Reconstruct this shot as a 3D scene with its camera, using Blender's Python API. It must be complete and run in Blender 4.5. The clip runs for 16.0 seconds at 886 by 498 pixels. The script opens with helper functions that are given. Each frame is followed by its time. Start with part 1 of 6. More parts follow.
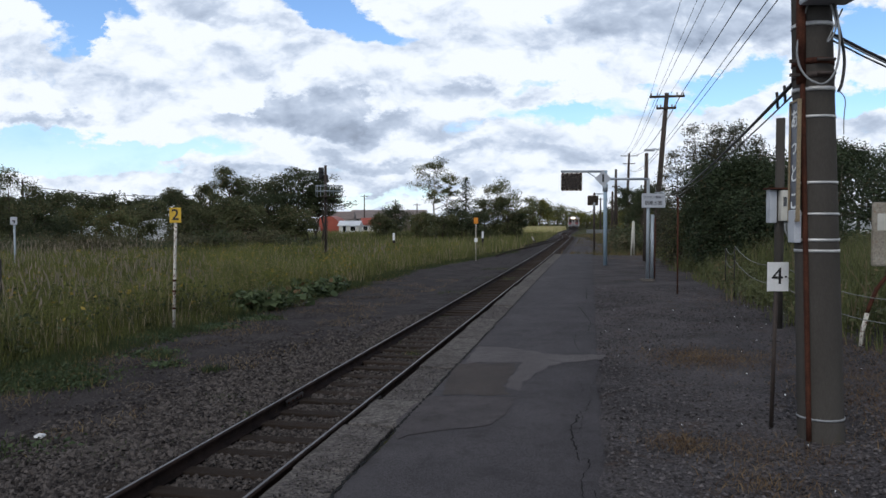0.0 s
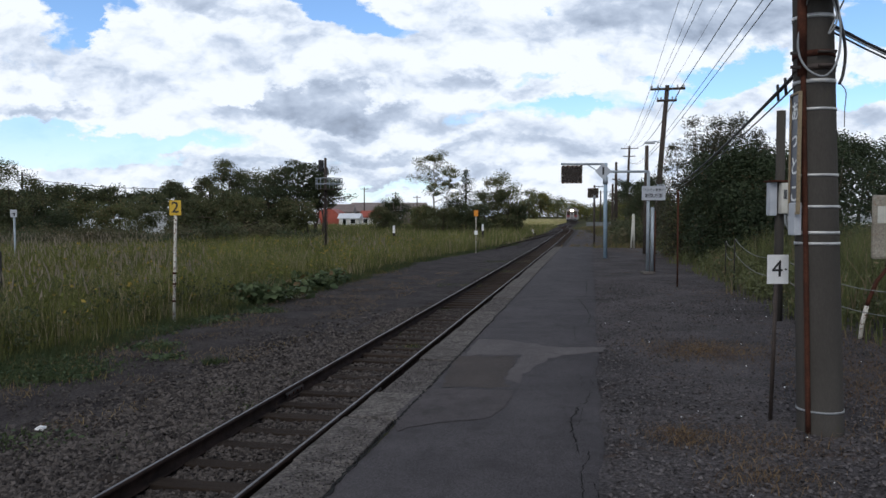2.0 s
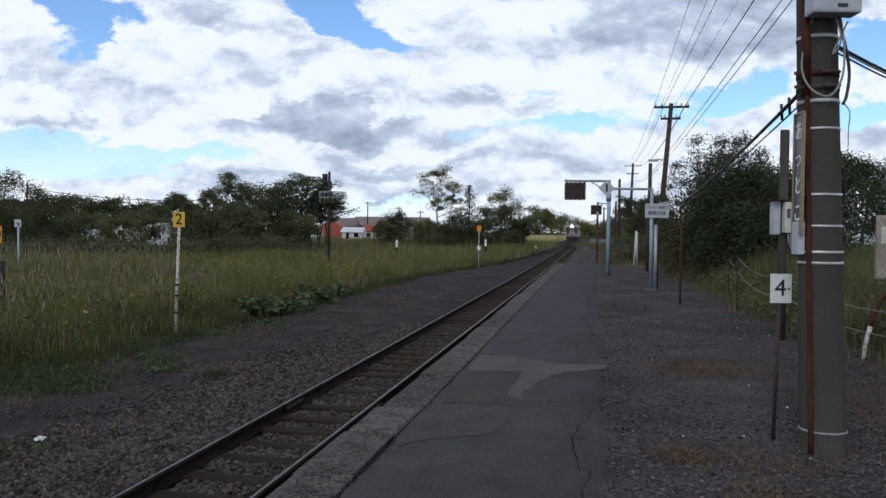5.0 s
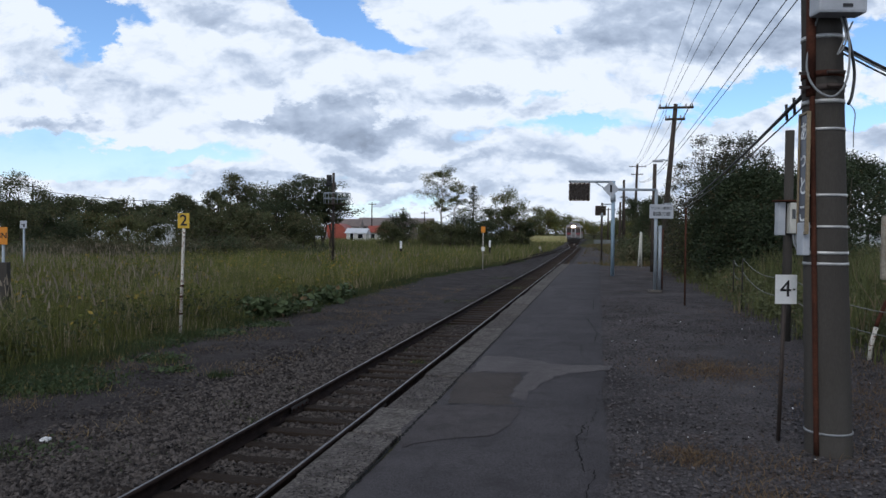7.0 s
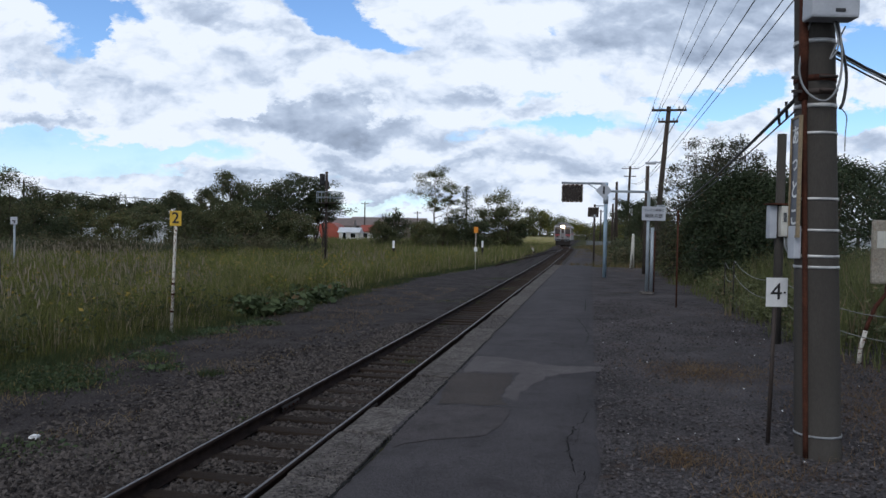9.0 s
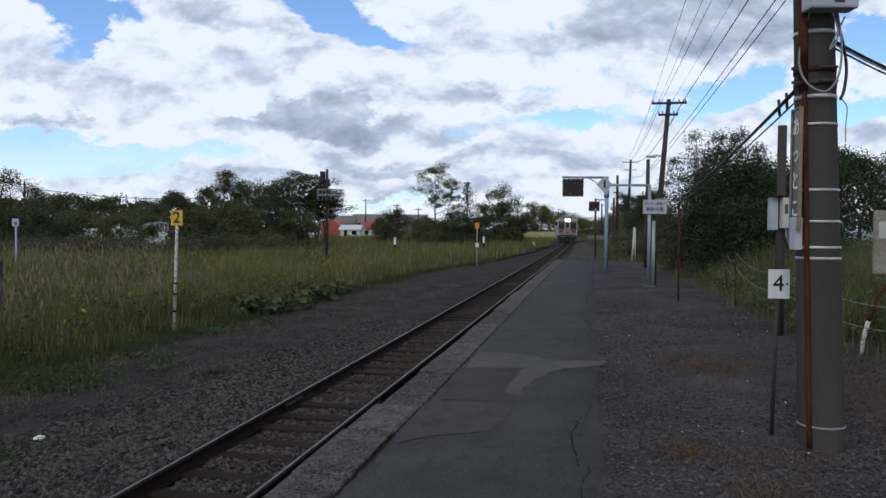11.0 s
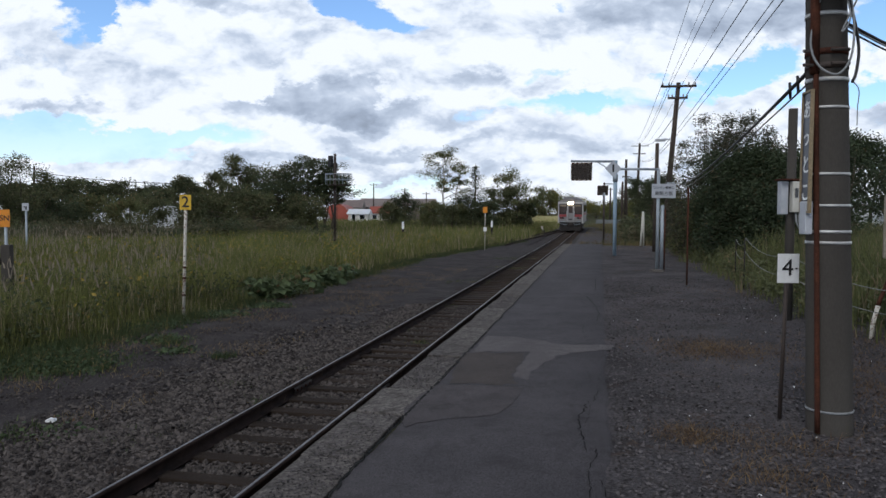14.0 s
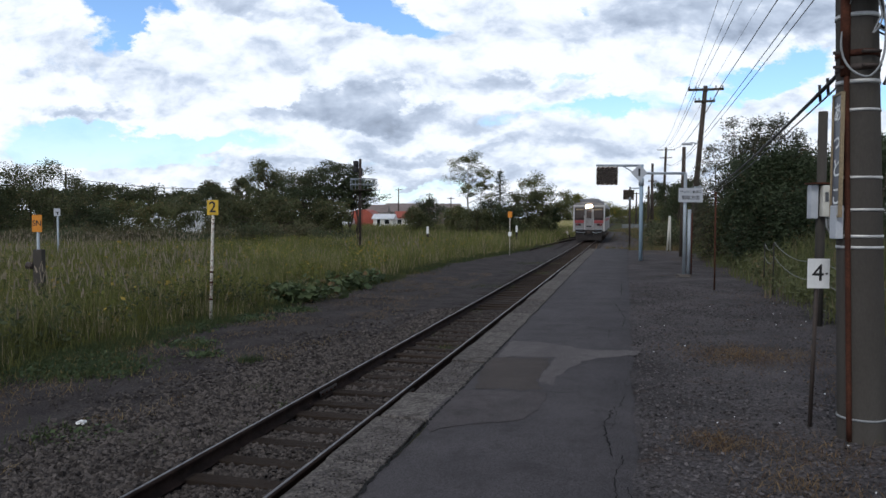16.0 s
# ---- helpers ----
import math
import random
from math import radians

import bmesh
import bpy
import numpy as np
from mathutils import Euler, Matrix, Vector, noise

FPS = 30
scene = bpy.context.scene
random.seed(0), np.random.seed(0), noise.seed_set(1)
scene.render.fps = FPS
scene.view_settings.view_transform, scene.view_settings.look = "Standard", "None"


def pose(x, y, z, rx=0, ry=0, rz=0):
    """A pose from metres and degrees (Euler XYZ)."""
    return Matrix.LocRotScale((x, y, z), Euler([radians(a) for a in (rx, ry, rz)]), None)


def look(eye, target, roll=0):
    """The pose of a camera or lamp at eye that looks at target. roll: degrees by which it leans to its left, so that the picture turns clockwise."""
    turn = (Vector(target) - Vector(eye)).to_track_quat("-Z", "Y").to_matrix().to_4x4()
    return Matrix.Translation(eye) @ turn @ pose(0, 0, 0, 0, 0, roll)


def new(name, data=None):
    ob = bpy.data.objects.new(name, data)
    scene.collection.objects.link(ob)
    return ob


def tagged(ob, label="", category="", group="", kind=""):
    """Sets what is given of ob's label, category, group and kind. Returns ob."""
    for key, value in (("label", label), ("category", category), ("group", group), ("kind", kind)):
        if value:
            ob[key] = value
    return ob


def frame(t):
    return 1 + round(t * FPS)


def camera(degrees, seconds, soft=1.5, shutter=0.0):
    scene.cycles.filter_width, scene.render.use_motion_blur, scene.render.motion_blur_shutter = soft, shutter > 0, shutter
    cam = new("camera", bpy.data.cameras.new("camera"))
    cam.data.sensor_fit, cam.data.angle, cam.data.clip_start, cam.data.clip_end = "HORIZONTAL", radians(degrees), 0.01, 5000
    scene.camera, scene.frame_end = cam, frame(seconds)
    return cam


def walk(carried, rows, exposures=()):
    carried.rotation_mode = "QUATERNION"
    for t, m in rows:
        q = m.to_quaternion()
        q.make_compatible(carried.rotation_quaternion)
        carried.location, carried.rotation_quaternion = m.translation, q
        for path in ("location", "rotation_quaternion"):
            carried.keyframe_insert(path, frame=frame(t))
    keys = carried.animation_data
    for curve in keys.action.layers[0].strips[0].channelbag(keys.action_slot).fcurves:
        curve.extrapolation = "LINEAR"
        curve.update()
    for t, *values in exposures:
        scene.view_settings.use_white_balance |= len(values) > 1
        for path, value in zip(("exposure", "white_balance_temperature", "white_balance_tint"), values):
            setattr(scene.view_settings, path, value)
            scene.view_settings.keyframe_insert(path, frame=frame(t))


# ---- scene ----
cam = camera(60.3, 16.0)
EYE = (0.0, 0.0, 1.6)
# seconds, turn about x, y, z in degrees: a hand-held camera on one spot
TURNS = [
    (0.0, 88.091, -0.000, 0.000),
    (0.5, 88.016, 0.034, -0.025),
    (1.0, 87.728, 0.220, -0.043),
    (1.5, 87.539, 0.147, -0.066),
    (2.0, 87.541, 0.001, 0.003),
    (2.5, 87.528, 0.063, 0.068),
    (3.0, 87.714, -0.210, 0.079),
    (3.5, 87.887, -0.404, 0.103),
    (4.0, 88.316, -0.679, 0.086),
    (6.5, 88.755, -0.593, 0.449),
    (7.0, 88.728, -0.652, 0.545),
    (7.5, 88.736, -0.882, 0.449),
    (8.0, 88.755, -0.968, 0.332),
    (8.5, 88.764, -1.083, 0.238),
    (9.0, 88.741, -1.181, 0.002),
    (11.5, 88.230, -0.355, 0.118),
    (12.0, 87.944, -0.476, 0.182),
    (12.5, 87.728, -0.589, 0.211),
    (13.0, 87.593, -0.649, 0.255),
    (13.5, 87.436, -0.548, 0.348),
    (14.0, 87.266, -0.397, 0.688),
    (14.5, 87.088, -0.484, 0.970),
    (15.0, 87.054, -0.306, 1.500),
    (15.5, 87.259, -0.417, 2.032),
    (16.0, 87.609, -0.326, 2.541),
]
walk(cam, [(t, pose(*EYE, a, b, c)) for t, a, b, c in TURNS],
     exposures=[(0, 0.05, 6300, 10), (3.5, 0.06, 6300, 10), (6.5, -0.05, 6100, 10), (9.0, -0.05, 6100, 10), (11.5, -0.08, 6150, 10), (12.5, -0.08, 6150, 10), (14.0, 0.05, 6300, 10), (15.0, 0.12, 6300, 10), (16.0, 0.13, 6300, 10)])

# ---- light ----
SUN_HEIGHT, SUN_BEARING = 46, 206


def node(tree, kind, inputs=()):
    n = tree.nodes.new(kind)
    for key, value in dict(inputs).items():
        if isinstance(value, bpy.types.NodeSocket):
            tree.links.new(value, n.inputs[key])
        else:
            n.inputs[key].default_value = value
    return n


def calc(tree, op, a, b=0.0, c=0.0, clamp=False):
    n = node(tree, "ShaderNodeMath", {0: a, 1: b, 2: c})
    n.operation, n.use_clamp = op, clamp
    return n.outputs[0]


def ramp(tree, value, stops):
    n = node(tree, "ShaderNodeValToRGB", {0: value})
    e = n.color_ramp.elements
    while len(e) < len(stops):
        e.new(0.5)
    for el, (p, c) in zip(e, stops):
        el.position = p
        el.color = (*c, 1) if len(c) == 3 else c
    return n.outputs[0]


def blend(tree, k, a, b, how="MIX"):
    n = node(tree, "ShaderNodeMix")
    n.data_type, n.blend_type = "RGBA", how
    for i, v in ((0, k), (6, a), (7, b)):
        if isinstance(v, bpy.types.NodeSocket):
            tree.links.new(v, n.inputs[i])
        else:
            n.inputs[i].default_value = v if i == 0 else (*v, 1)
    return n.outputs[2]


def make_sky():
    w = bpy.data.worlds.new("sky")
    scene.world = w
    w.use_nodes = True
    t = w.node_tree
    t.nodes.clear()
    way = node(t, "ShaderNodeTexCoord").outputs["Generated"]
    xyz = node(t, "ShaderNodeSeparateXYZ", {0: way})
    ahead = calc(t, "MAXIMUM", calc(t, "ABSOLUTE", xyz.outputs[1]), 0.35)
    u = calc(t, "DIVIDE", xyz.outputs[0], ahead)
    v = calc(t, "DIVIDE", calc(t, "MAXIMUM", xyz.outputs[2], 0.0), ahead)
    deep = calc(t, "ADD", v, 0.16)
    flat = node(t, "ShaderNodeCombineXYZ", {0: calc(t, "DIVIDE", u, deep), 1: calc(t, "DIVIDE", 0.7, deep), 2: 0.0}).outputs[0]
    near = node(t, "ShaderNodeCombineXYZ", {0: u, 1: calc(t, "MULTIPLY", v, 1.7), 2: 0.3}).outputs[0]
    big = node(t, "ShaderNodeTexNoise", {"Vector": flat, "Scale": 1.5, "Detail": 9.0, "Roughness": 0.55, "Distortion": 0.15}).outputs[0]
    puff = node(t, "ShaderNodeTexNoise", {"Vector": near, "Scale": 9.0, "Detail": 10.0, "Roughness": 0.6, "Distortion": 0.3}).outputs[0]
    wob = node(t, "ShaderNodeTexNoise", {"Vector": near, "Scale": 7.0, "Detail": 7.0, "Roughness": 0.62}).outputs[1]
    wob = node(t, "ShaderNodeSeparateColor", {0: wob})

    wu = calc(t, "MULTIPLY_ADD", calc(t, "SUBTRACT", wob.outputs[0], 0.5), 0.20, u)
    wv = calc(t, "MULTIPLY_ADD", calc(t, "SUBTRACT", wob.outputs[1], 0.5), 0.13, v)

    def blob(cu, cv, ru, rv):
        a = calc(t, "DIVIDE", calc(t, "SUBTRACT", wu, cu), ru)
        b = calc(t, "DIVIDE", calc(t, "SUBTRACT", wv, cv), rv)
        d = calc(t, "ADD", calc(t, "MULTIPLY", a, a), calc(t, "MULTIPLY", b, b))
        return calc(t, "SUBTRACT", 1.0, d, clamp=True)

    def total(spots):
        s = 0.0
        for cu, cv, ru, rv, k in spots:
            s = calc(t, "MULTIPLY_ADD", blob(cu, cv, ru, rv), k, s)
        return s

    # gaps of blue: bearing, height, half-widths, depth
    holes = total([(-0.478, 0.272, 0.056, 0.062, 1.0), (-0.445, 0.262, 0.040, 0.036, 0.8), (-0.392, 0.262, 0.034, 0.034, 0.7), (-0.148, 0.292, 0.060, 0.036, 1.0), (-0.102, 0.262, 0.056, 0.030, 1.0),
                   (-0.060, 0.240, 0.030, 0.016, 0.6), (0.150, 0.272, 0.018, 0.016, 0.55), (-0.50, 0.092, 0.17, 0.030, 1.0), (-0.34, 0.098, 0.13, 0.022, 0.7), (-0.42, 0.068, 0.16, 0.012, 0.5),
                   (0.115, 0.150, 0.085, 0.022, 0.62), (0.20, 0.156, 0.085, 0.022, 0.5), (0.30, 0.165, 0.06, 0.018, 0.7), (0.405, 0.200, 0.066, 0.030, 1.0), (0.36, 0.180, 0.05, 0.02, 0.8),
                   (0.552, 0.248, 0.060, 0.038, 1.0), (0.545, 0.165, 0.060, 0.026, 0.9), (0.45, 0.155, 0.05, 0.02, 0.7), (0.035, 0.128, 0.05, 0.014, 0.5), (-0.10, 0.040, 0.11, 0.014, 0.7), (0.13, 0.19, 0.03, 0.012, 0.5)])
    greys = total([(-0.205, 0.140, 0.115, 0.030, 0.9), (-0.125, 0.142, 0.105, 0.030, 1.0), (-0.160, 0.165, 0.090, 0.024, 0.5), (-0.252, 0.160, 0.046, 0.016, -1.3), (-0.095, 0.158, 0.030, 0.012, -0.7),
                   (-0.535, 0.130, 0.100, 0.016, 1.0), (-0.575, 0.180, 0.060, 0.026, 0.6), (-0.30, 0.270, 0.110, 0.026, 0.60), (-0.21, 0.252, 0.120, 0.022, 0.55), (-0.05, 0.225, 0.10, 0.016, 0.3),
                   (0.36, 0.285, 0.230, 0.065, 0.80), (0.27, 0.252, 0.130, 0.034, 0.45), (0.44, 0.250, 0.100, 0.036, 0.5), (0.36, 0.145, 0.10, 0.02, 0.35), (0.48, 0.12, 0.10, 0.02, 0.35), (0.085, 0.176, 0.120, 0.014, 0.65), (0.015, 0.128, 0.070, 0.018, 0.6),
                   (-0.06, 0.088, 0.130, 0.012, 0.60), (0.12, 0.098, 0.14, 0.014, 0.35), (-0.20, 0.066, 0.14, 0.010, 0.4), (0.22, 0.085, 0.10, 0.014, 0.4), (0.02, 0.048, 0.14, 0.012, 0.45), (-0.09, 0.052, 0.05, 0.014, 0.4)])

    def billow(where, scale, detail):
        n = node(t, "ShaderNodeTexVoronoi", {"Vector": where, "Scale": scale, "Detail": detail, "Roughness": 0.55, "Lacunarity": 2.2})
        n.feature, n.normalize = "F1", True
        return calc(t, "SUBTRACT", 1.0, n.outputs["Distance"])

    soft = node(t, "ShaderNodeTexNoise", {"Vector": near, "Scale": 14.0, "Detail": 4.0}).outputs[1]
    bent = node(t, "ShaderNodeVectorMath", {0: near, 1: node(t, "ShaderNodeVectorMath", {0: soft, 1: (0.09, 0.06, 0.0)}).outputs[0]})
    bent.inputs[1].links[0].from_node.operation = "MULTIPLY"
    bent = bent.outputs[0]
    heap = billow(bent, 9.0, 3.5)
    heap_above = billow(node(t, "ShaderNodeVectorMath", {0: bent, 1: (0.004, 0.028, 0.0)}).outputs[0], 9.0, 3.5)
    cover = calc(t, "MULTIPLY_ADD", calc(t, "SUBTRACT", big, 0.5), 0.30, 0.60)
    cover = calc(t, "MULTIPLY_ADD", calc(t, "SUBTRACT", puff, 0.5), 0.55, cover)
    cover = calc(t, "MULTIPLY_ADD", calc(t, "SUBTRACT", heap, 0.62), 0.45, cover)
    cover = calc(t, "SUBTRACT", cover, calc(t, "MULTIPLY", holes, 0.52))
    cover = ramp(t, cover, [(0.33, (0, 0, 0)), (0.41, (0.5, 0.5, 0.5)), (0.51, (1, 1, 1))])
    # thin haze low over the land
    cover = calc(t, "MAXIMUM", cover, node(t, "ShaderNodeMapRange", {0: v, 1: 0.0, 2: 0.16, 3: 0.50, 4: 0.0}).outputs[0])
    above = node(t, "ShaderNodeVectorMath", {0: near, 1: (0.010, 0.045, 0.0)}).outputs[0]
    puff_above = node(t, "ShaderNodeTexNoise", {"Vector": above, "Scale": 9.0, "Detail": 8.0, "Roughness": 0.58, "Distortion": 0.3}).outputs[0]
    shade = calc(t, "MULTIPLY_ADD", calc(t, "MINIMUM", greys, 1.0), 0.48, 0.035)
    shade = calc(t, "MULTIPLY_ADD", calc(t, "SUBTRACT", puff_above, puff), 1.3, shade)
    shade = calc(t, "MULTIPLY_ADD", calc(t, "SUBTRACT", heap_above, heap), 1.05, shade)
    shade = calc(t, "MULTIPLY_ADD", calc(t, "SUBTRACT", 0.66, heap), 0.45, shade)
    shade = calc(t, "MULTIPLY_ADD", calc(t, "SUBTRACT", puff, 0.5), 0.25, shade)
    shade = calc(t, "MULTIPLY_ADD", calc(t, "SUBTRACT", big, 0.5), 0.35, shade)
    shade = calc(t, "ADD", shade, node(t, "ShaderNodeMapRange", {0: v, 1: 0.01, 2: 0.13, 3: 0.10, 4: 0.0}).outputs[0])
    # unseen heavy cloud added above the view, darkening the sky to dim the ground
    over = node(t, "ShaderNodeMapRange", {0: xyz.outputs[2], 1: 0.26, 2: 0.62, 3: 0.0, 4: 1.02})
    shade = calc(t, "ADD", shade, over.outputs[0])
    cloud = ramp(t, shade, [(0.0, (0.97, 1.01, 1.07)), (0.13, (0.84, 0.905, 1.0)), (0.33, (0.58, 0.66, 0.79)), (0.60, (0.40, 0.47, 0.59)), (1.0, (0.19, 0.22, 0.28))])
    air = node(t, "ShaderNodeTexSky")
    air.sky_type, air.sun_disc = "NISHITA", False
    air.sun_elevation, air.sun_rotation = radians(SUN_HEIGHT), radians(SUN_BEARING)
    air.dust_density, air.ozone_density = 0.3, 3.0
    clear = node(t, "ShaderNodeBackground", {0: blend(t, 1.0, air.outputs[0], (0.88, 0.98, 1.10), "MULTIPLY"), 1: 0.155})
    clouds = node(t, "ShaderNodeBackground", {0: cloud, 1: 0.95})
    mix = node(t, "ShaderNodeMixShader", {0: cover, 1: clear.outputs[0], 2: clouds.outputs[0]})
    node(t, "ShaderNodeOutputWorld", {0: mix.outputs[0]})


make_sky()
sun = new("sun", bpy.data.lights.new("sun", "SUN"))
sun.data.energy, sun.data.angle, sun.data.color = 1.35, radians(20), (1.0, 0.96, 0.90)
a, b = radians(SUN_BEARING), radians(SUN_HEIGHT)
sun.matrix_world = look((math.sin(a) * math.cos(b) * 50, math.cos(a) * math.cos(b) * 50, math.sin(b) * 50), (0, 0, 0))

# ---- materials ----


def surface(name, low, high, rough=0.8, metal=0.0, coarse=1.5, fine=30.0, bump=0.2, grain=0.35, stain=None, stain_at=(0.55, 0.72), island=0.0,
            objects=0.0, stretch=(1, 1, 1), depth=0.02, gloss=0.5):
    """Two colours over a coarse noise, darkened and lightened by a fine grain, with stains of a third colour."""
    m = bpy.data.materials.new(name)
    m.use_nodes = True
    t = m.node_tree
    shader = t.nodes["Principled BSDF"]
    at = node(t, "ShaderNodeTexCoord").outputs["Object"]
    at = node(t, "ShaderNodeMapping", {0: at, 3: stretch}).outputs[0]
    wide = node(t, "ShaderNodeTexNoise", {"Vector": at, "Scale": coarse, "Detail": 5.0, "Roughness": 0.6}).outputs[0]
    small = node(t, "ShaderNodeTexNoise", {"Vector": at, "Scale": fine, "Detail": 4.0, "Roughness": 0.65}).outputs[0]
    k = ramp(t, wide, [(0.32, (0, 0, 0)), (0.68, (1, 1, 1))])
    if island:
        k = calc(t, "ADD", calc(t, "MULTIPLY", k, 1 - island), calc(t, "MULTIPLY", node(t, "ShaderNodeNewGeometry").outputs["Random Per Island"], island))
    if objects:
        k = calc(t, "ADD", calc(t, "MULTIPLY", k, 1 - objects), calc(t, "MULTIPLY", node(t, "ShaderNodeObjectInfo").outputs["Random"], objects))
    col = blend(t, k, low, high)
    g = ramp(t, small, [(0.25, (1 - grain,) * 3), (0.75, (1 + grain,) * 3)])
    col = blend(t, 1.0, col, g, "MULTIPLY")
    if stain:
        spots = node(t, "ShaderNodeTexNoise", {"Vector": at, "Scale": coarse * 2.7, "Detail": 6.0, "Roughness": 0.7, "Distortion": 0.4}).outputs[0]
        col = blend(t, ramp(t, spots, [(stain_at[0], (0, 0, 0)), (stain_at[1], (1, 1, 1))]), col, stain)
    t.links.new(col, shader.inputs["Base Color"])
    shader.inputs["Metallic"].default_value = metal
    shader.inputs["Specular IOR Level"].default_value = gloss if rough < 0.8 or metal else 0.12
    t.links.new(calc(t, "MULTIPLY_ADD", small, 0.3, rough - 0.15, clamp=True), shader.inputs["Roughness"])
    if bump:
        b = node(t, "ShaderNodeBump", {"Height": small, "Strength": bump, "Distance": depth})
        t.links.new(b.outputs[0], shader.inputs["Normal"])
    return m


def leafy(name, dark, light, dry=None, share=0.15, through_it=0.25, coarse=0.5):
    """Leaves and blades: colour by piece, some light passes through."""
    m = bpy.data.materials.new(name)
    m.use_nodes = True
    t = m.node_tree
    shader = t.nodes["Principled BSDF"]
    out = t.nodes["Material Output"]
    r = node(t, "ShaderNodeNewGeometry").outputs["Random Per Island"]
    at = node(t, "ShaderNodeTexCoord").outputs["Object"]
    wide = node(t, "ShaderNodeTexNoise", {"Vector": at, "Scale": coarse, "Detail": 3.0}).outputs[0]
    k = calc(t, "ADD", calc(t, "MULTIPLY", r, 0.55), calc(t, "MULTIPLY", ramp(t, wide, [(0.35, (0, 0, 0)), (0.65, (1, 1, 1))]), 0.45))
    col = blend(t, k, dark, light)
    if dry:
        at2 = node(t, "ShaderNodeTexNoise", {"Vector": at, "Scale": coarse * 1.7, "Detail": 2.0}).outputs[0]
        pick = calc(t, "ADD", calc(t, "FRACT", calc(t, "MULTIPLY", r, 37.0)), calc(t, "MULTIPLY", calc(t, "SUBTRACT", at2, 0.5), 0.9))
        col = blend(t, calc(t, "LESS_THAN", pick, share), col, dry)
    t.links.new(col, shader.inputs["Base Color"])
    shader.inputs["Roughness"].default_value = 0.6
    shader.inputs["Specular IOR Level"].default_value = 0.25
    glow = node(t, "ShaderNodeBsdfTranslucent", {0: col})
    mix = node(t, "ShaderNodeMixShader", {0: through_it, 1: shader.outputs[0], 2: glow.outputs[0]})
    t.links.new(mix.outputs[0], out.inputs[0])
    return m


def lamp_glow(name, colour, strength):
    m = bpy.data.materials.new(name)
    m.use_nodes = True
    s = m.node_tree.nodes["Principled BSDF"]
    s.inputs["Emission Color"].default_value = (*colour, 1)
    s.inputs["Emission Strength"].default_value = strength
    return m


ASPHALT = surface("asphalt", (0.054, 0.050, 0.054), (0.080, 0.074, 0.079), 0.85, coarse=0.9, fine=115, bump=1.0, grain=0.95, depth=0.006, stain=(0.042, 0.038, 0.041), stain_at=(0.52, 0.72))
PATCH = surface("asphalt_patch", (0.086, 0.078, 0.080), (0.122, 0.111, 0.112), 0.85, coarse=1.7, fine=115, bump=0.8, grain=0.8, depth=0.005, stain=(0.066, 0.060, 0.062), stain_at=(0.54, 0.70))
PATCH_WORN = surface("worn_patch", (0.068, 0.061, 0.064), (0.096, 0.086, 0.088), 0.85, coarse=1.9, fine=115, bump=0.7, grain=0.8, stain=(0.056, 0.050, 0.052), stain_at=(0.52, 0.68))
PATCH_BROWN = surface("brown_patch", (0.060, 0.052, 0.050), (0.084, 0.072, 0.067), 0.85, coarse=1.9, fine=115, bump=0.7, grain=0.8)
TAR = surface("crack_fill", (0.012, 0.012, 0.012), (0.02, 0.02, 0.02), 0.95, bump=0.2)
COPING = surface("old_concrete", (0.082, 0.073, 0.069), (0.155, 0.141, 0.131), 0.9, coarse=3.0, fine=36, bump=1.0, grain=0.95, objects=0.45, depth=0.02, stain=(0.05, 0.045, 0.041), stain_at=(0.50, 0.70))
COPING_SIDE = surface("platform_wall_concrete", (0.07, 0.068, 0.063), (0.13, 0.125, 0.115), 0.9, coarse=1.5, fine=40, bump=0.5)
GRAVEL = surface("dark_gravel", (0.046, 0.042, 0.044), (0.104, 0.095, 0.098), 0.95, coarse=0.9, fine=42, bump=1.0, grain=0.95, stain=(0.080, 0.050, 0.034), stain_at=(0.57, 0.74), depth=0.03)
BALLAST = surface("ballast_bed", (0.030, 0.026, 0.027), (0.066, 0.058, 0.057), 0.95, coarse=1.2, fine=30, bump=1.0, grain=0.8, stain=(0.045, 0.048, 0.028), stain_at=(0.62, 0.80), depth=0.04)
STONE = surface("ballast_stone", (0.015, 0.013, 0.013), (0.128, 0.112, 0.104), 0.9, coarse=3, fine=60, bump=0.3, island=0.85)
PEBBLE = surface("grey_pebble", (0.022, 0.020, 0.020), (0.150, 0.137, 0.140), 0.9, coarse=3, fine=60, bump=0.3, island=0.85)
EARTH = surface("meadow_soil", (0.030, 0.034, 0.014), (0.060, 0.062, 0.024), 0.95, coarse=0.25, fine=6, bump=0.6, grain=0.5, stain=(0.10, 0.09, 0.035), stain_at=(0.5, 0.75), depth=0.1)
RAIL_RUST = surface("rusty_rail", (0.020, 0.014, 0.012), (0.050, 0.032, 0.026), 0.85, coarse=4, fine=60, bump=0.3)
RAIL_TOP = surface("worn_rail_head", (0.15, 0.14, 0.14), (0.22, 0.21, 0.21), 0.42, metal=1.0, coarse=4, fine=80, bump=0.05, grain=0.15)
SLEEPER = surface("old_sleeper_wood", (0.022, 0.017, 0.014), (0.055, 0.041, 0.033), 0.9, coarse=2, fine=18, bump=0.6, stretch=(1, 12, 6), objects=0.5)
POLE_CONCRETE = surface("pole_concrete", (0.052, 0.047, 0.042), (0.080, 0.073, 0.066), 0.85, coarse=1.4, fine=90, bump=0.25, grain=0.15, stain=(0.085, 0.08, 0.05), stain_at=(0.6, 0.8), stretch=(1, 1, 0.35))
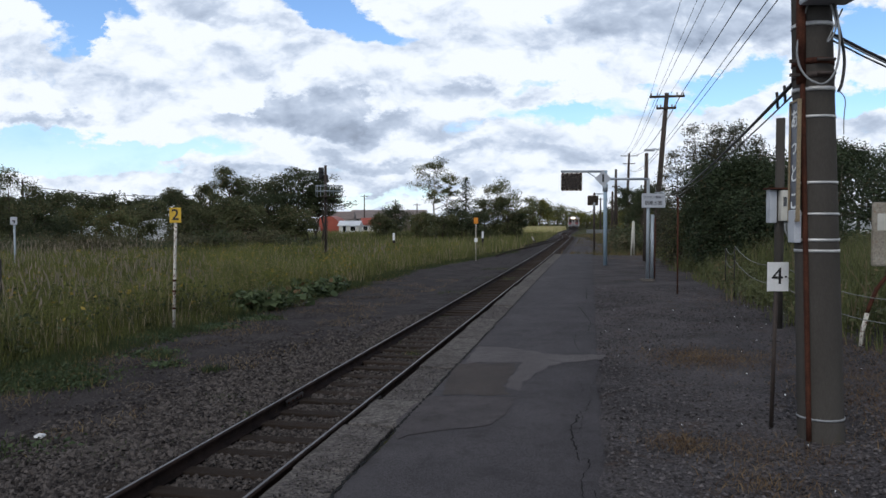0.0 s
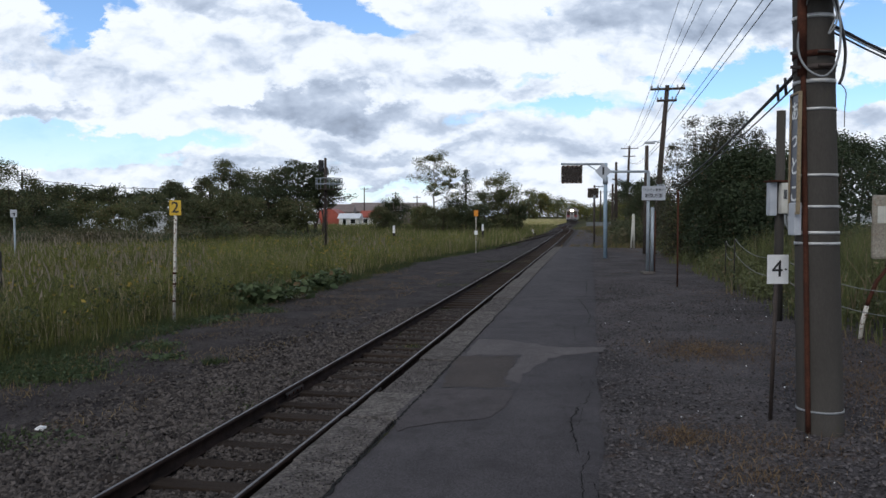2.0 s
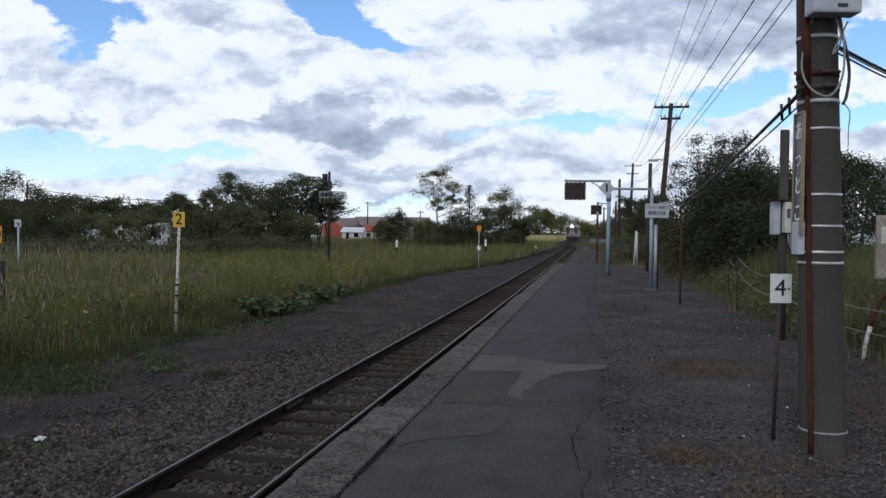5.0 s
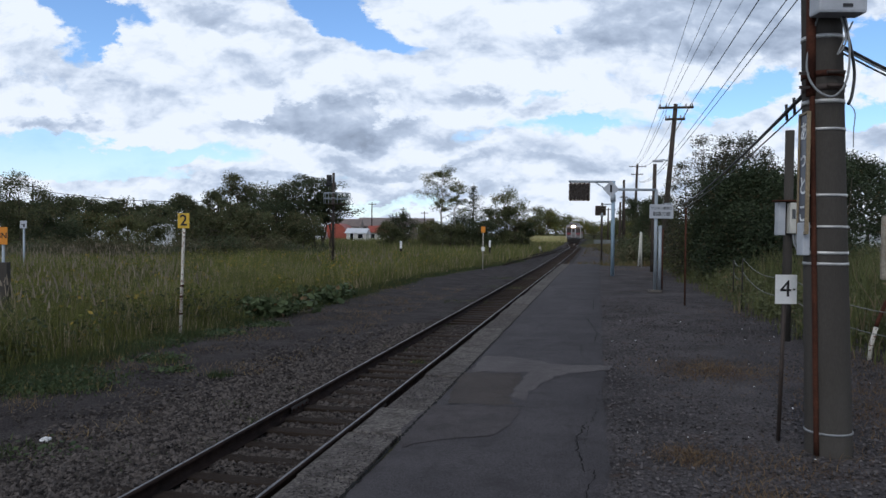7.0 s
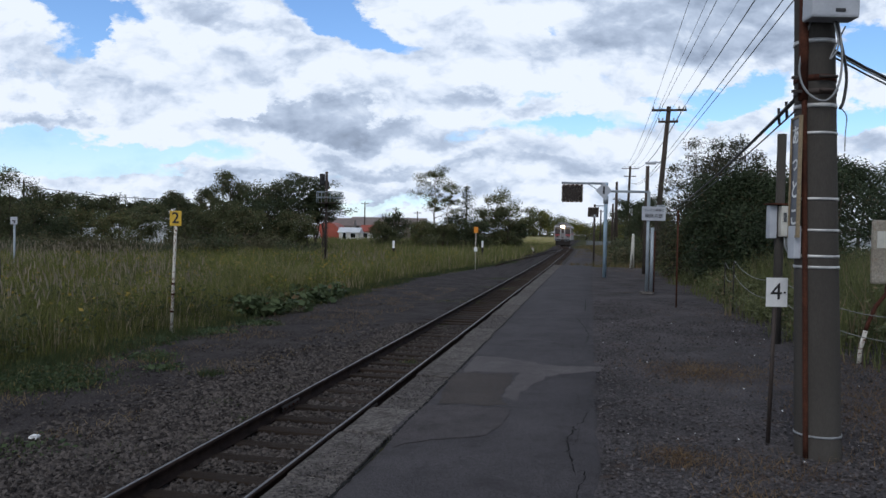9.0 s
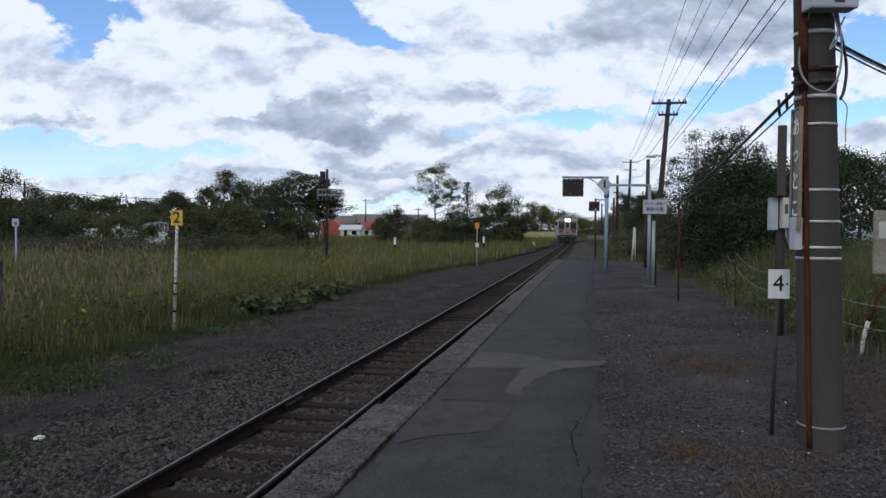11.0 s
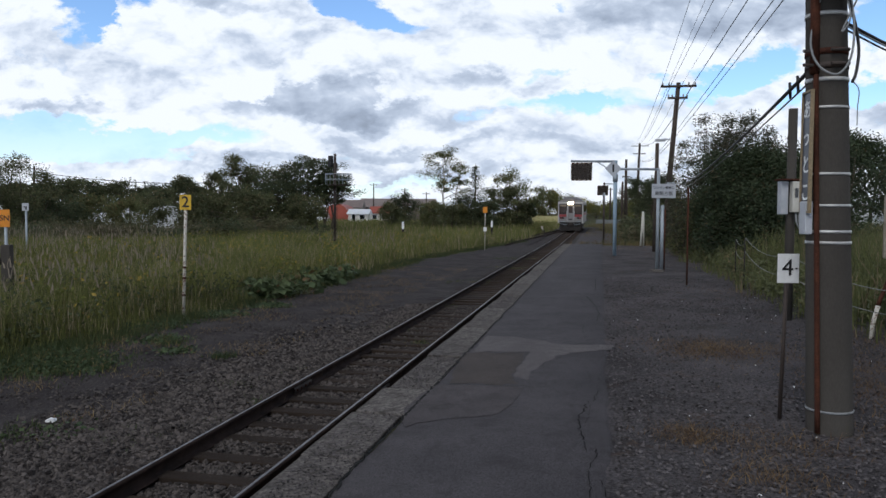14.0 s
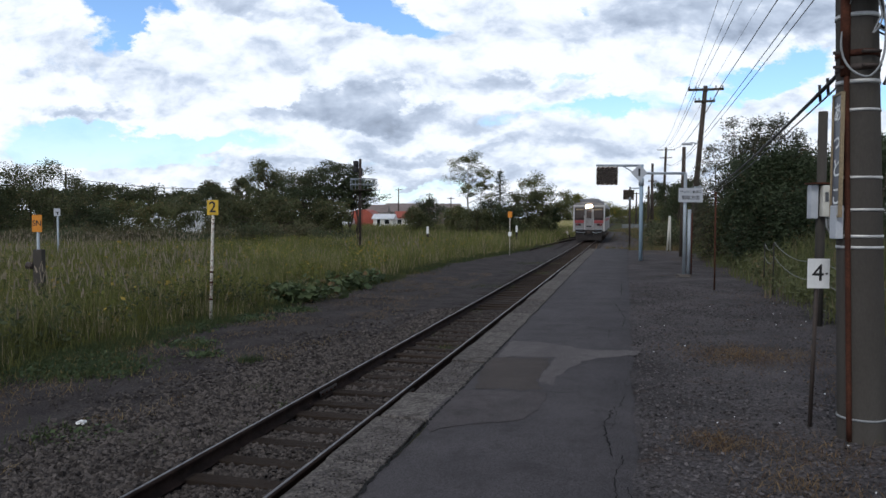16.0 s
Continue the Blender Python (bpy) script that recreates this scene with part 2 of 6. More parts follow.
RUST = surface("rust", (0.036, 0.015, 0.011), (0.088, 0.034, 0.021), 0.85, coarse=5, fine=60, bump=0.3)
DARK_STEEL = surface("dark_rusty_steel", (0.022, 0.016, 0.014), (0.05, 0.034, 0.028), 0.7, coarse=6, fine=60, bump=0.2)
GALVANISED = surface("galvanised_steel", (0.26, 0.30, 0.34), (0.36, 0.40, 0.44), 0.55, metal=0.35, coarse=3, fine=40, bump=0.08, grain=0.12)
STRAP = surface("strap_steel", (0.40, 0.40, 0.40), (0.58, 0.58, 0.57), 0.5, metal=0.4, coarse=9, fine=60, bump=0.1, grain=0.15)
BLUE_PAINT = surface("pale_blue_paint", (0.22, 0.31, 0.40), (0.30, 0.40, 0.50), 0.6, coarse=3, fine=40, bump=0.1, grain=0.15, stain=(0.16, 0.09, 0.05), stain_at=(0.68, 0.8))
WHITE = surface("white_paint", (0.68, 0.69, 0.70), (0.82, 0.83, 0.84), 0.55, coarse=4, fine=50, bump=0.05, grain=0.06)
OLD_WHITE = surface("flaking_white_paint", (0.45, 0.43, 0.38), (0.68, 0.65, 0.58), 0.7, coarse=7, fine=60, bump=0.2, grain=0.2, stain=(0.12, 0.045, 0.025), stain_at=(0.50, 0.60))
CREAM = surface("cream_box_paint", (0.46, 0.45, 0.40), (0.58, 0.56, 0.51), 0.6, coarse=5, fine=50, bump=0.05, grain=0.1)
PALE_GREY = surface("pale_grey_plastic", (0.36, 0.38, 0.42), (0.46, 0.48, 0.52), 0.5, coarse=4, fine=50, bump=0.03, grain=0.08)
BLACK = surface("black_enamel", (0.008, 0.008, 0.010), (0.016, 0.016, 0.018), 0.5, coarse=5, fine=60, bump=0.03)
CABLE = surface("cable_rubber", (0.018, 0.018, 0.020), (0.03, 0.03, 0.033), 0.6, coarse=5, fine=60, bump=0.0)
CABLE_GREY = surface("grey_cable", (0.20, 0.21, 0.22), (0.30, 0.31, 0.32), 0.6, coarse=5, fine=60, bump=0.0)
ROPE = surface("weathered_rope", (0.15, 0.16, 0.15), (0.24, 0.24, 0.22), 0.9, coarse=20, fine=120, bump=0.2)
NAVY = surface("navy_enamel", (0.020, 0.026, 0.050), (0.032, 0.040, 0.070), 0.35, coarse=4, fine=50, bump=0.03, stain=(0.10, 0.05, 0.03), stain_at=(0.7, 0.8))
OCHRE = surface("ochre_frame_paint", (0.19, 0.145, 0.085), (0.27, 0.21, 0.13), 0.7, coarse=8, fine=60, bump=0.1)
YELLOW = surface("yellow_sign_paint", (0.52, 0.33, 0.02), (0.64, 0.41, 0.03), 0.55, coarse=6, fine=50, bump=0.05, grain=0.12, stain=(0.25, 0.14, 0.04), stain_at=(0.60, 0.75))
ORANGE = surface("orange_sign_paint", (0.58, 0.21, 0.015), (0.70, 0.26, 0.02), 0.6, coarse=6, fine=50, bump=0.05, grain=0.12, stain=(0.22, 0.09, 0.03), stain_at=(0.62, 0.78))
RED_BAND = surface("red_band_paint", (0.22, 0.035, 0.04), (0.30, 0.05, 0.055), 0.5, coarse=3, fine=40, bump=0.02, grain=0.1)
STAINLESS = surface("stainless_body", (0.20, 0.19, 0.19), (0.27, 0.26, 0.26), 0.45, metal=0.35, coarse=1.5, fine=30, bump=0.03, grain=0.10, stain=(0.13, 0.11, 0.10), stain_at=(0.55, 0.8))
BODY_WHITE = surface("dusty_white_body_paint", (0.38, 0.37, 0.36), (0.48, 0.47, 0.46), 0.6, coarse=2, fine=30, bump=0.05, grain=0.12)
THICKET = leafy("thicket_leaf", (0.020, 0.031, 0.016), (0.060, 0.080, 0.038), (0.09, 0.07, 0.035), 0.04, 0.16, 0.6)
WILLOW = leafy("willow_leaf", (0.034, 0.038, 0.024), (0.084, 0.090, 0.054), (0.11, 0.085, 0.05), 0.12, 0.2, 0.4)
CLOVER = leafy("ground_cover_leaf", (0.034, 0.056, 0.026), (0.080, 0.112, 0.050), (0.12, 0.10, 0.05), 0.04, 0.2, 0.8)
ROOF_GREY = surface("car_roof_paint", (0.14, 0.14, 0.15), (0.20, 0.20, 0.21), 0.7, coarse=1.5, fine=30, bump=0.1)
UNDER = surface("underframe_soot", (0.02, 0.018, 0.017), (0.045, 0.04, 0.038), 0.8, coarse=3, fine=40, bump=0.2)
OLD_WOOD = surface("tarred_pole_wood", (0.040, 0.032, 0.028), (0.085, 0.068, 0.058), 0.9, coarse=2, fine=20, bump=0.4, stretch=(6, 6, 0.7))
BARK = surface("bark", (0.050, 0.040, 0.030), (0.12, 0.10, 0.08), 0.95, coarse=3, fine=25, bump=0.6)
BIRCH = surface("pale_bark", (0.22, 0.20, 0.17), (0.42, 0.40, 0.36), 0.9, coarse=3, fine=18, bump=0.3, stain=(0.05, 0.04, 0.035), stain_at=(0.6, 0.7))
RED_ROOF = surface("red_roof_paint", (0.27, 0.055, 0.032), (0.36, 0.08, 0.048), 0.6, coarse=0.6, fine=12, bump=0.1)
GREY_ROOF = surface("dull_roof_steel", (0.16, 0.13, 0.12), (0.24, 0.19, 0.17), 0.6, coarse=0.6, fine=12, bump=0.1)
PALE_WALL = surface("pale_house_wall", (0.60, 0.58, 0.53), (0.74, 0.72, 0.67), 0.8, coarse=0.8, fine=12, bump=0.1, grain=0.1)
DARK_WALL = surface("dark_house_wall", (0.12, 0.10, 0.09), (0.20, 0.17, 0.15), 0.8, coarse=0.8, fine=12, bump=0.1)
FENCE_GREY = surface("faded_fence_panel", (0.10, 0.11, 0.11), (0.17, 0.18, 0.18), 0.7, coarse=0.8, fine=9, bump=0.1, grain=0.12)
FILM = surface("white_sheeting", (0.62, 0.65, 0.68), (0.78, 0.80, 0.82), 0.4, coarse=0.8, fine=9, bump=0.2, grain=0.12)
MEADOW = leafy("meadow_grass", (0.032, 0.044, 0.018), (0.225, 0.230, 0.068), (0.34, 0.28, 0.18), 0.13, 0.3, 0.30)
GREEN_GRASS = leafy("short_green_grass", (0.030, 0.046, 0.018), (0.078, 0.100, 0.038), (0.22, 0.17, 0.07), 0.06, 0.3, 0.6)
DRY_GRASS = leafy("dry_grass", (0.16, 0.115, 0.05), (0.30, 0.22, 0.11), (0.12, 0.07, 0.035), 0.3, 0.25, 0.8)
YARD_STRAW = leafy("yard_straw", (0.085, 0.048, 0.026), (0.23, 0.16, 0.085), (0.07, 0.04, 0.025), 0.3, 0.2, 0.8)
PLUME = leafy("grass_plume", (0.17, 0.14, 0.10), (0.31, 0.26, 0.20), None, 0, 0.3, 0.3)
# distant slope's sunlight is painted in as a pale blade colour
SUNLIT_GRASS = leafy("sunlit_grass_blade", (0.30, 0.29, 0.12), (0.55, 0.50, 0.24), (0.60, 0.50, 0.30), 0.2, 0.3, 0.1)
ROUGH = leafy("rough_grass_blade", (0.060, 0.058, 0.026), (0.155, 0.140, 0.060), (0.21, 0.14, 0.08), 0.30, 0.3, 0.25)
WEED = leafy("weed_leaf", (0.055, 0.075, 0.020), (0.20, 0.20, 0.045), (0.33, 0.24, 0.05), 0.15, 0.3, 0.3)
BROAD = leafy("butterbur_leaf", (0.036, 0.060, 0.026), (0.130, 0.165, 0.078), (0.15, 0.10, 0.05), 0.03, 0.25, 0.8)
LEAF_DARK = leafy("dark_leaf", (0.034, 0.046, 0.024), (0.088, 0.106, 0.050), (0.12, 0.10, 0.05), 0.05, 0.25, 0.25)
SCRUB = leafy("scrub_leaf", (0.060, 0.062, 0.034), (0.140, 0.136, 0.068), (0.17, 0.13, 0.08), 0.12, 0.25, 0.3)
LEAF_MID = leafy("mid_leaf", (0.056, 0.068, 0.034), (0.140, 0.150, 0.068), (0.19, 0.15, 0.08), 0.07, 0.3, 0.25)
LEAF_LIGHT = leafy("light_leaf", (0.068, 0.084, 0.034), (0.165, 0.175, 0.074), (0.20, 0.15, 0.07), 0.10, 0.3, 0.25)
NEEDLE = leafy("needle", (0.018, 0.032, 0.014), (0.045, 0.065, 0.026), None, 0, 0.1, 0.3)


def glass(name, tint, rough=0.04):
    m = bpy.data.materials.new(name)
    m.use_nodes = True
    s = m.node_tree.nodes["Principled BSDF"]
    s.inputs["Base Color"].default_value = (*tint, 1)
    s.inputs["Roughness"].default_value = rough
    s.inputs["Specular IOR Level"].default_value = 0.7
    return m


DARK_GLASS = glass("dark_window_glass", (0.012, 0.014, 0.016))
CAB_GLASS = glass("cab_window_glass", (0.040, 0.026, 0.022), 0.1)
MIRROR = surface("weathered_mirror", (0.50, 0.45, 0.38), (0.62, 0.57, 0.50), 0.25, metal=1.0, coarse=4, fine=14, bump=0.05, grain=0.2, stain=(0.12, 0.07, 0.04), stain_at=(0.52, 0.75))
HEADLIGHT = lamp_glow("headlight_glow", (1.0, 0.74, 0.44), 60.0)

# ---- building helpers ----


def thing(name, label, category, at=(0, 0, 0), group="", kind="", rz=0):
    ob = new(name)
    ob.matrix_world = pose(*at, 0, 0, rz)
    ob.empty_display_size = 0.1
    return tagged(ob, label, category, group, kind)


def part(name, bm, material, parent=None, label=""):
    if isinstance(bm, bpy.types.Mesh):
        me = bm
    else:
        me = bpy.data.meshes.new(name)
        bm.to_mesh(me)
        bm.free()
    if material and not me.materials:
        me.materials.append(material)
    ob = new(name, me)
    ob.parent = parent
    return tagged(ob, label)


def sheet(name, verts, faces, material):
    """A mesh from arrays of places and of corners."""
    me = bpy.data.meshes.new(name)
    me.from_pydata(np.asarray(verts).tolist(), [], np.asarray(faces).tolist())
    me.materials.append(material)
    return me


def smooth(ob, angle=40):
    for p in ob.data.polygons:
        p.use_smooth = True
    ob.data.set_sharp_from_angle(angle=radians(angle))
    return ob


def box(bm, at, size, turn=None, bevel=0.0):
    m = Matrix.Translation(at) @ (turn or Matrix()) @ Matrix.Diagonal((*size, 1))
    vs = bmesh.ops.create_cube(bm, size=1, matrix=m)["verts"]
    if bevel:
        es = list({e for v in vs for e in v.link_edges})
        bmesh.ops.bevel(bm, geom=es, offset=bevel, segments=2, affect="EDGES", profile=0.6)
    return bm


def tube(bm, pts, radius, seg=8, caps=True):
    """A round bar along pts; radius a number or one for each point."""
    pts = [Vector(p) for p in pts]
    rs = [radius] * len(pts) if isinstance(radius, (int, float)) else radius
    rings = []
    side = None
    for i, p in enumerate(pts):
        d = (pts[min(i + 1, len(pts) - 1)] - pts[max(i - 1, 0)]).normalized()
        if side is None:
            side = d.orthogonal().normalized()
        side = (side - d * side.dot(d)).normalized()
        up = d.cross(side)
        rings.append([bm.verts.new(p + (side * math.cos(k * math.tau / seg) + up * math.sin(k * math.tau / seg)) * rs[i]) for k in range(seg)])
    for a, b in zip(rings, rings[1:]):
        for k in range(seg):
            f = bm.faces.new((a[k], a[(k + 1) % seg], b[(k + 1) % seg], b[k]))
            f.smooth = True
    if caps:
        bm.faces.new(rings[0][::-1])
        bm.faces.new(rings[-1])
    return bm


def B():
    return bmesh.new()


def prism(bm, outline, y0, y1):
    """An outline in x, z drawn out along y."""
    a = [bm.verts.new((x, y0, z)) for x, z in outline]
    b = [bm.verts.new((x, y1, z)) for x, z in outline]
    n = len(outline)
    for i in range(n):
        bm.faces.new((a[i], a[(i + 1) % n], b[(i + 1) % n], b[i]))
    bm.faces.new(a[::-1])
    bm.faces.new(b)
    bmesh.ops.recalc_face_normals(bm, faces=bm.faces)
    return bm


def letters(name, text, size, material, parent, at, turn, label="", heavy=0.012):
    """Raised lettering, turned into a mesh, centred on at."""
    cu = bpy.data.curves.new(name, "FONT")
    cu.body, cu.size, cu.extrude, cu.resolution_u = text, size, 0.0015, 4
    cu.offset = size * heavy
    cu.align_x, cu.align_y = "CENTER", "CENTER"
    tmp = bpy.data.objects.new(name, cu)
    me = bpy.data.meshes.new_from_object(tmp)
    bpy.data.objects.remove(tmp)
    me.materials.clear()
    me.materials.append(material)
    ob = new(name, me)
    ob.parent = parent
    ob.matrix_local = Matrix.Translation(at) @ turn
    return tagged(ob, label)


FACING = pose(0, 0, 0, 90)  # lettering that reads from -y

# ---- the line and the platform ----
SLOPE = 0.1935
LEAN = math.atan(SLOPE)
RAIL_Z, BED_Z, LAND_Z = -0.70, -0.86, -0.95


def ease(k):
    k = min(max(k, 0.0), 1.0)
    return k * k * (3 - 2 * k)


def line_x(y):
    return -3.47 + SLOPE * y - 1.45 * ease((y - 108) / 30)


def rise(y):
    """The land and the line climb a little past the platform."""
    k = max(0.0, min(y, 120) - 50)
    return 0.0062 * k * k / (k + 12) + 0.0018 * max(0.0, min(y, 400) - 120)


def beside(y, off, z=0.0):
    """A place off metres to the right of the track's middle, level with y."""
    return Vector((line_x(y) + off * math.cos(LEAN), y - off * math.sin(LEAN), z + rise(y)))


def straight(y, off, z=0.0):
    return Vector((-3.47 + SLOPE * y + off * math.cos(LEAN), y - off * math.sin(LEAN), z))


def offset_of(x, y):
    return (x - (-3.47 + SLOPE * y)) * math.cos(LEAN)


def land_height(x, y):
    """Low meadow left of the line, the platform's level right of it, sloping down past the platform's end."""
    off = offset_of(x, y)
    bump = 0.10 * noise.noise((x * 0.11, y * 0.11, 0.0)) + 0.03 * noise.noise((x * 0.6, y * 0.6, 3.0))
    if off < 1.6:
        return LAND_Z + bump * ease((-off - 2.5) / 3) - 0.02 + rise(y)
    low = ease((y - 39) / 14)
    return -0.04 + bump * ease((off - 9) / 4) + (LAND_Z + 0.10 + rise(y)) * low


def strip(name, rows, material, parent=None):
    """A surface through rows of places, all of one length."""
    n = len(rows[0])
    vs = [p for r in rows for p in r]
    fs = [(i * n + j, i * n + j + 1, (i + 1) * n + j + 1, (i + 1) * n + j) for i in range(len(rows) - 1) for j in range(n - 1)]
    me = sheet(name, vs, fs, material)
    ob = new(name, me)
    ob.parent = parent
    for p in me.polygons:
        p.use_smooth = True
    return ob


def make_ground():
    offs = [-3000, -1200, -500, -250, -150, -100, -75, -60] + [-50 + 1.5 * i for i in range(34)] + [1.45, 1.6, 2.0] + [3 + i for i in range(40)] + [50, 65, 90, 130, 200, 400, 1200, 3000]
    ys = [-600, -150, -60, -30] + [-20 + 1.6 * i for i in range(120)] + [180, 195, 215, 240, 280, 340, 450, 700, 1500, 3500]
    rows = []
    for y in ys:
        r = []
        for o in offs:
            p = straight(y, o)
            r.append((p.x, p.y, land_height(p.x, p.y) if abs(o) < 400 else (LAND_Z if o < 0 else -0.85) + rise(y)))
        rows.append(r)
    tagged(strip("ground", rows, EARTH), "dark soil under grass reaching to the horizon", "ground", kind="structure")


make_ground()


def bed_wave(x, y):
    return 0.03 * noise.noise((x * 0.8, y * 0.8, 0)) + 0.012 * noise.noise((x * 4, y * 4, 5))


def make_bed():
    rows = []
    y = -12.0
    while y < 260:
        r = []
        for o, z in ((-6.3, LAND_Z + 0.0), (-4.6, LAND_Z + 0.05), (-3.0, LAND_Z + 0.03), (-2.0, BED_Z - 0.02), (-1.35, BED_Z + 0.02), (-0.8, BED_Z + 0.02), (-0.5, BED_Z - 0.022), (0, BED_Z - 0.014), (0.5, BED_Z - 0.022), (1.1, BED_Z - 0.02), (1.44, BED_Z)):
            p = beside(y, o * (1 - 0.60 * ease((y - 38) / 36) if o < -2.1 else 1), z)
            p.z += bed_wave(p.x, p.y)
            r.append(p)
        rows.append(r)
        y += 0.6
    tagged(strip("ballast_bed", rows, BALLAST), "dark brown ballast bed along the single track", "track bed", kind="structure")


make_bed()


def rail_mesh(name, off, y0, y1, step, outline, material, parent=None, path=beside, top=RAIL_Z):
    rows = []
    y = y0
    while y <= y1 + 1e-6:
        rows.append([path(y, off + dx, top + dz) for dx, dz in outline])
        y += step
    return strip(name, rows, material, parent)


RAIL_SIDE = [(0.014, -0.001), (0.032, -0.008), (0.033, -0.035), (0.010, -0.047), (0.008, -0.125), (0.060, -0.142), (0.062, -0.153),
             (-0.062, -0.153), (-0.060, -0.142), (-0.008, -0.125), (-0.010, -0.047), (-0.033, -0.035), (-0.032, -0.008), (-0.014, -0.001)]
RAIL_CROWN = [(-0.014, -0.001), (-0.011, 0.001), (0.011, 0.001), (0.014, -0.001)]


def make_rails():
    for o in (-0.566, 0.566):
        rail = thing("rail", "rusty steel rail with a worn bright head on wooden sleepers", "rail", group="rails of the platform track")
        rail_mesh("web", o, -12, 260, 1.0, RAIL_SIDE, RAIL_RUST, rail)
        rail_mesh("head", o, -12, 260, 1.0, RAIL_CROWN, RAIL_TOP, rail, top=RAIL_Z + 0.0)
        for yj in (9.9, 34.8):
            plate = rail_mesh("fishplate", o, yj, yj + 0.6, 0.15, [(0.012, -0.040), (0.040, -0.055), (0.040, -0.118), (0.012, -0.135), (-0.012, -0.135), (-0.040, -0.118), (-0.040, -0.055), (-0.012, -0.040)], DARK_STEEL, rail)
            for k in range(4):
                p = beside(yj + 0.08 + 0.145 * k, o - 0.05, RAIL_Z - 0.087)
                part("bolt", tube(B(), [p, p + Vector((0.10, -0.02, 0))], 0.016, 6), RUST, plate)


make_rails()


def sleeper_rows():
    rnd = random.Random(40)
    ys, y = [], -2.0
    while y < 160:
        ys.append(y)
        y += 0.60 * math.cos(LEAN) * rnd.uniform(0.90, 1.10)
    return ys


SLEEPER_ROWS = sleeper_rows()


def make_sleepers():
    rnd = random.Random(4)
    bm = box(B(), (0, 0, 0), (2.1, 0.20, 0.14), bevel=0.012)
    me = bpy.data.meshes.new("sleeper")
    bm.to_mesh(me)
    bm.free()
    me.materials.append(SLEEPER)
    owner = thing("sleepers", "dark old wooden sleepers half sunk in ballast", "sleepers", kind="structure")
    for y in SLEEPER_ROWS:
        p = beside(y, rnd.uniform(-0.04, 0.04), BED_Z - 0.050 + rnd.uniform(-0.015, 0.012))
        ob = new("sleeper", me)
        ob.parent = owner
        ob.matrix_local = Matrix.Translation(p) @ pose(0, 0, 0, 0, 0, -math.degrees(LEAN) + rnd.uniform(-1.2, 1.2))


make_sleepers()

EDGE, KERB_IN, ASPHALT_OUT = 1.53, 1.93, 3.50
PLATFORM_END = 40.0


def make_platform():
    rnd = random.Random(9)
    owner = thing("platform", "worn low railway platform with concrete edge and asphalt", "platform", kind="structure")
    body = []
    y = -12.0
    while y <= PLATFORM_END + 0.01:
        body.append([straight(y, o, z) for o, z in ((EDGE + 0.03, -1.1), (EDGE + 0.03, -0.16), (KERB_IN, -0.16))])
        y += 2.0
    strip("platform_wall", body, COPING_SIDE, owner)
    rows = []
    y = -12.0
    while y <= PLATFORM_END + 0.01:
        wob = 0.03 * noise.noise((0, y * 1.3, 0)) + 0.02 * noise.noise((0, y * 5, 2))
        wob2 = 0.05 * noise.noise((7, y * 0.9, 0)) + 0.03 * noise.noise((7, y * 4, 2))
        rows.append([straight(y, o, z + 0.0015 * noise.noise((o, y * 0.8, 1))) for o, z in ((KERB_IN + 0.012 + wob, -0.02), (KERB_IN + 0.02 + wob, 0.011), (2.4, 0.012), (2.9, 0.012), (ASPHALT_OUT - 0.03 + wob2, 0.010), (ASPHALT_OUT + wob2, -0.015))])
        y += 0.12
    strip("asphalt", rows, ASPHALT, owner)
    # edge stones, uneven in length, level and tone
    joints = [-8, -6, -4.5, -3, -1.6, -0.2, 1.0, 2.2, 3.3, 4.42, 5.25, 6.32, 7.15, 8.75, 9.75, 10.9, 12.0]
    while joints[-1] < PLATFORM_END:
        joints.append(joints[-1] + rnd.uniform(0.95, 1.25))
    for a, b in zip(joints, joints[1:]):
        bm = B()
        rnd_in = rnd.uniform(-0.02, 0.03)
        out = rnd.uniform(-0.015, 0.02) - 0.05 * ease((7.2 - a) / 3)
        box(bm, (0, 0, 0), (KERB_IN - EDGE + rnd_in, (b - a) / math.cos(LEAN) - 0.012, 0.20), bevel=0.014)
        bmesh.ops.subdivide_edges(bm, edges=[e for e in bm.edges if e.calc_length() > 0.12], cuts=3, use_grid_fill=True)
        for v in bm.verts:
            v.co += 0.006 * Vector(noise.noise_vector(v.co * 6 + Vector((a, 0, 0)))) * (0.4 if v.co.x < -0.2 else 1)
        ob = part("edge_stone", bm, COPING, owner)
        p = straight((a + b) / 2, (EDGE + KERB_IN + rnd_in) / 2 + out, -0.095 + rnd.uniform(-0.012, 0.012))
        ob.matrix_local = Matrix.Translation(p) @ pose(0, 0, 0, rnd.uniform(-0.3, 0.3), 0, -math.degrees(LEAN))
    return owner


PLATFORM = make_platform()


def surface_patch(name, outline, z, material, label):
    """A flat repair with a ragged rim, laid on the asphalt."""
    rim = []
    for (x0, y0), (x1, y1) in zip(outline, outline[1:] + outline[:1]):
        n = max(2, int(math.hypot(x1 - x0, y1 - y0) / 0.05))
        for i in range(n):
            k = i / n
            x, y = x0 + (x1 - x0) * k, y0 + (y1 - y0) * k
            rim.append((x + 0.04 * noise.noise((x * 6, y * 6, 0)) + 0.028 * noise.noise((x * 19, y * 19, 3)), y + 0.08 * noise.noise((x * 6, y * 6, 9)) + 0.05 * noise.noise((x * 19, y * 19, 5))))
    bm = B()
    top = bm.faces.new([bm.verts.new((x, y, z)) for x, y in rim])
    bmesh.ops.triangulate(bm, faces=[top])
    part(name, bm, material, PLATFORM, label)


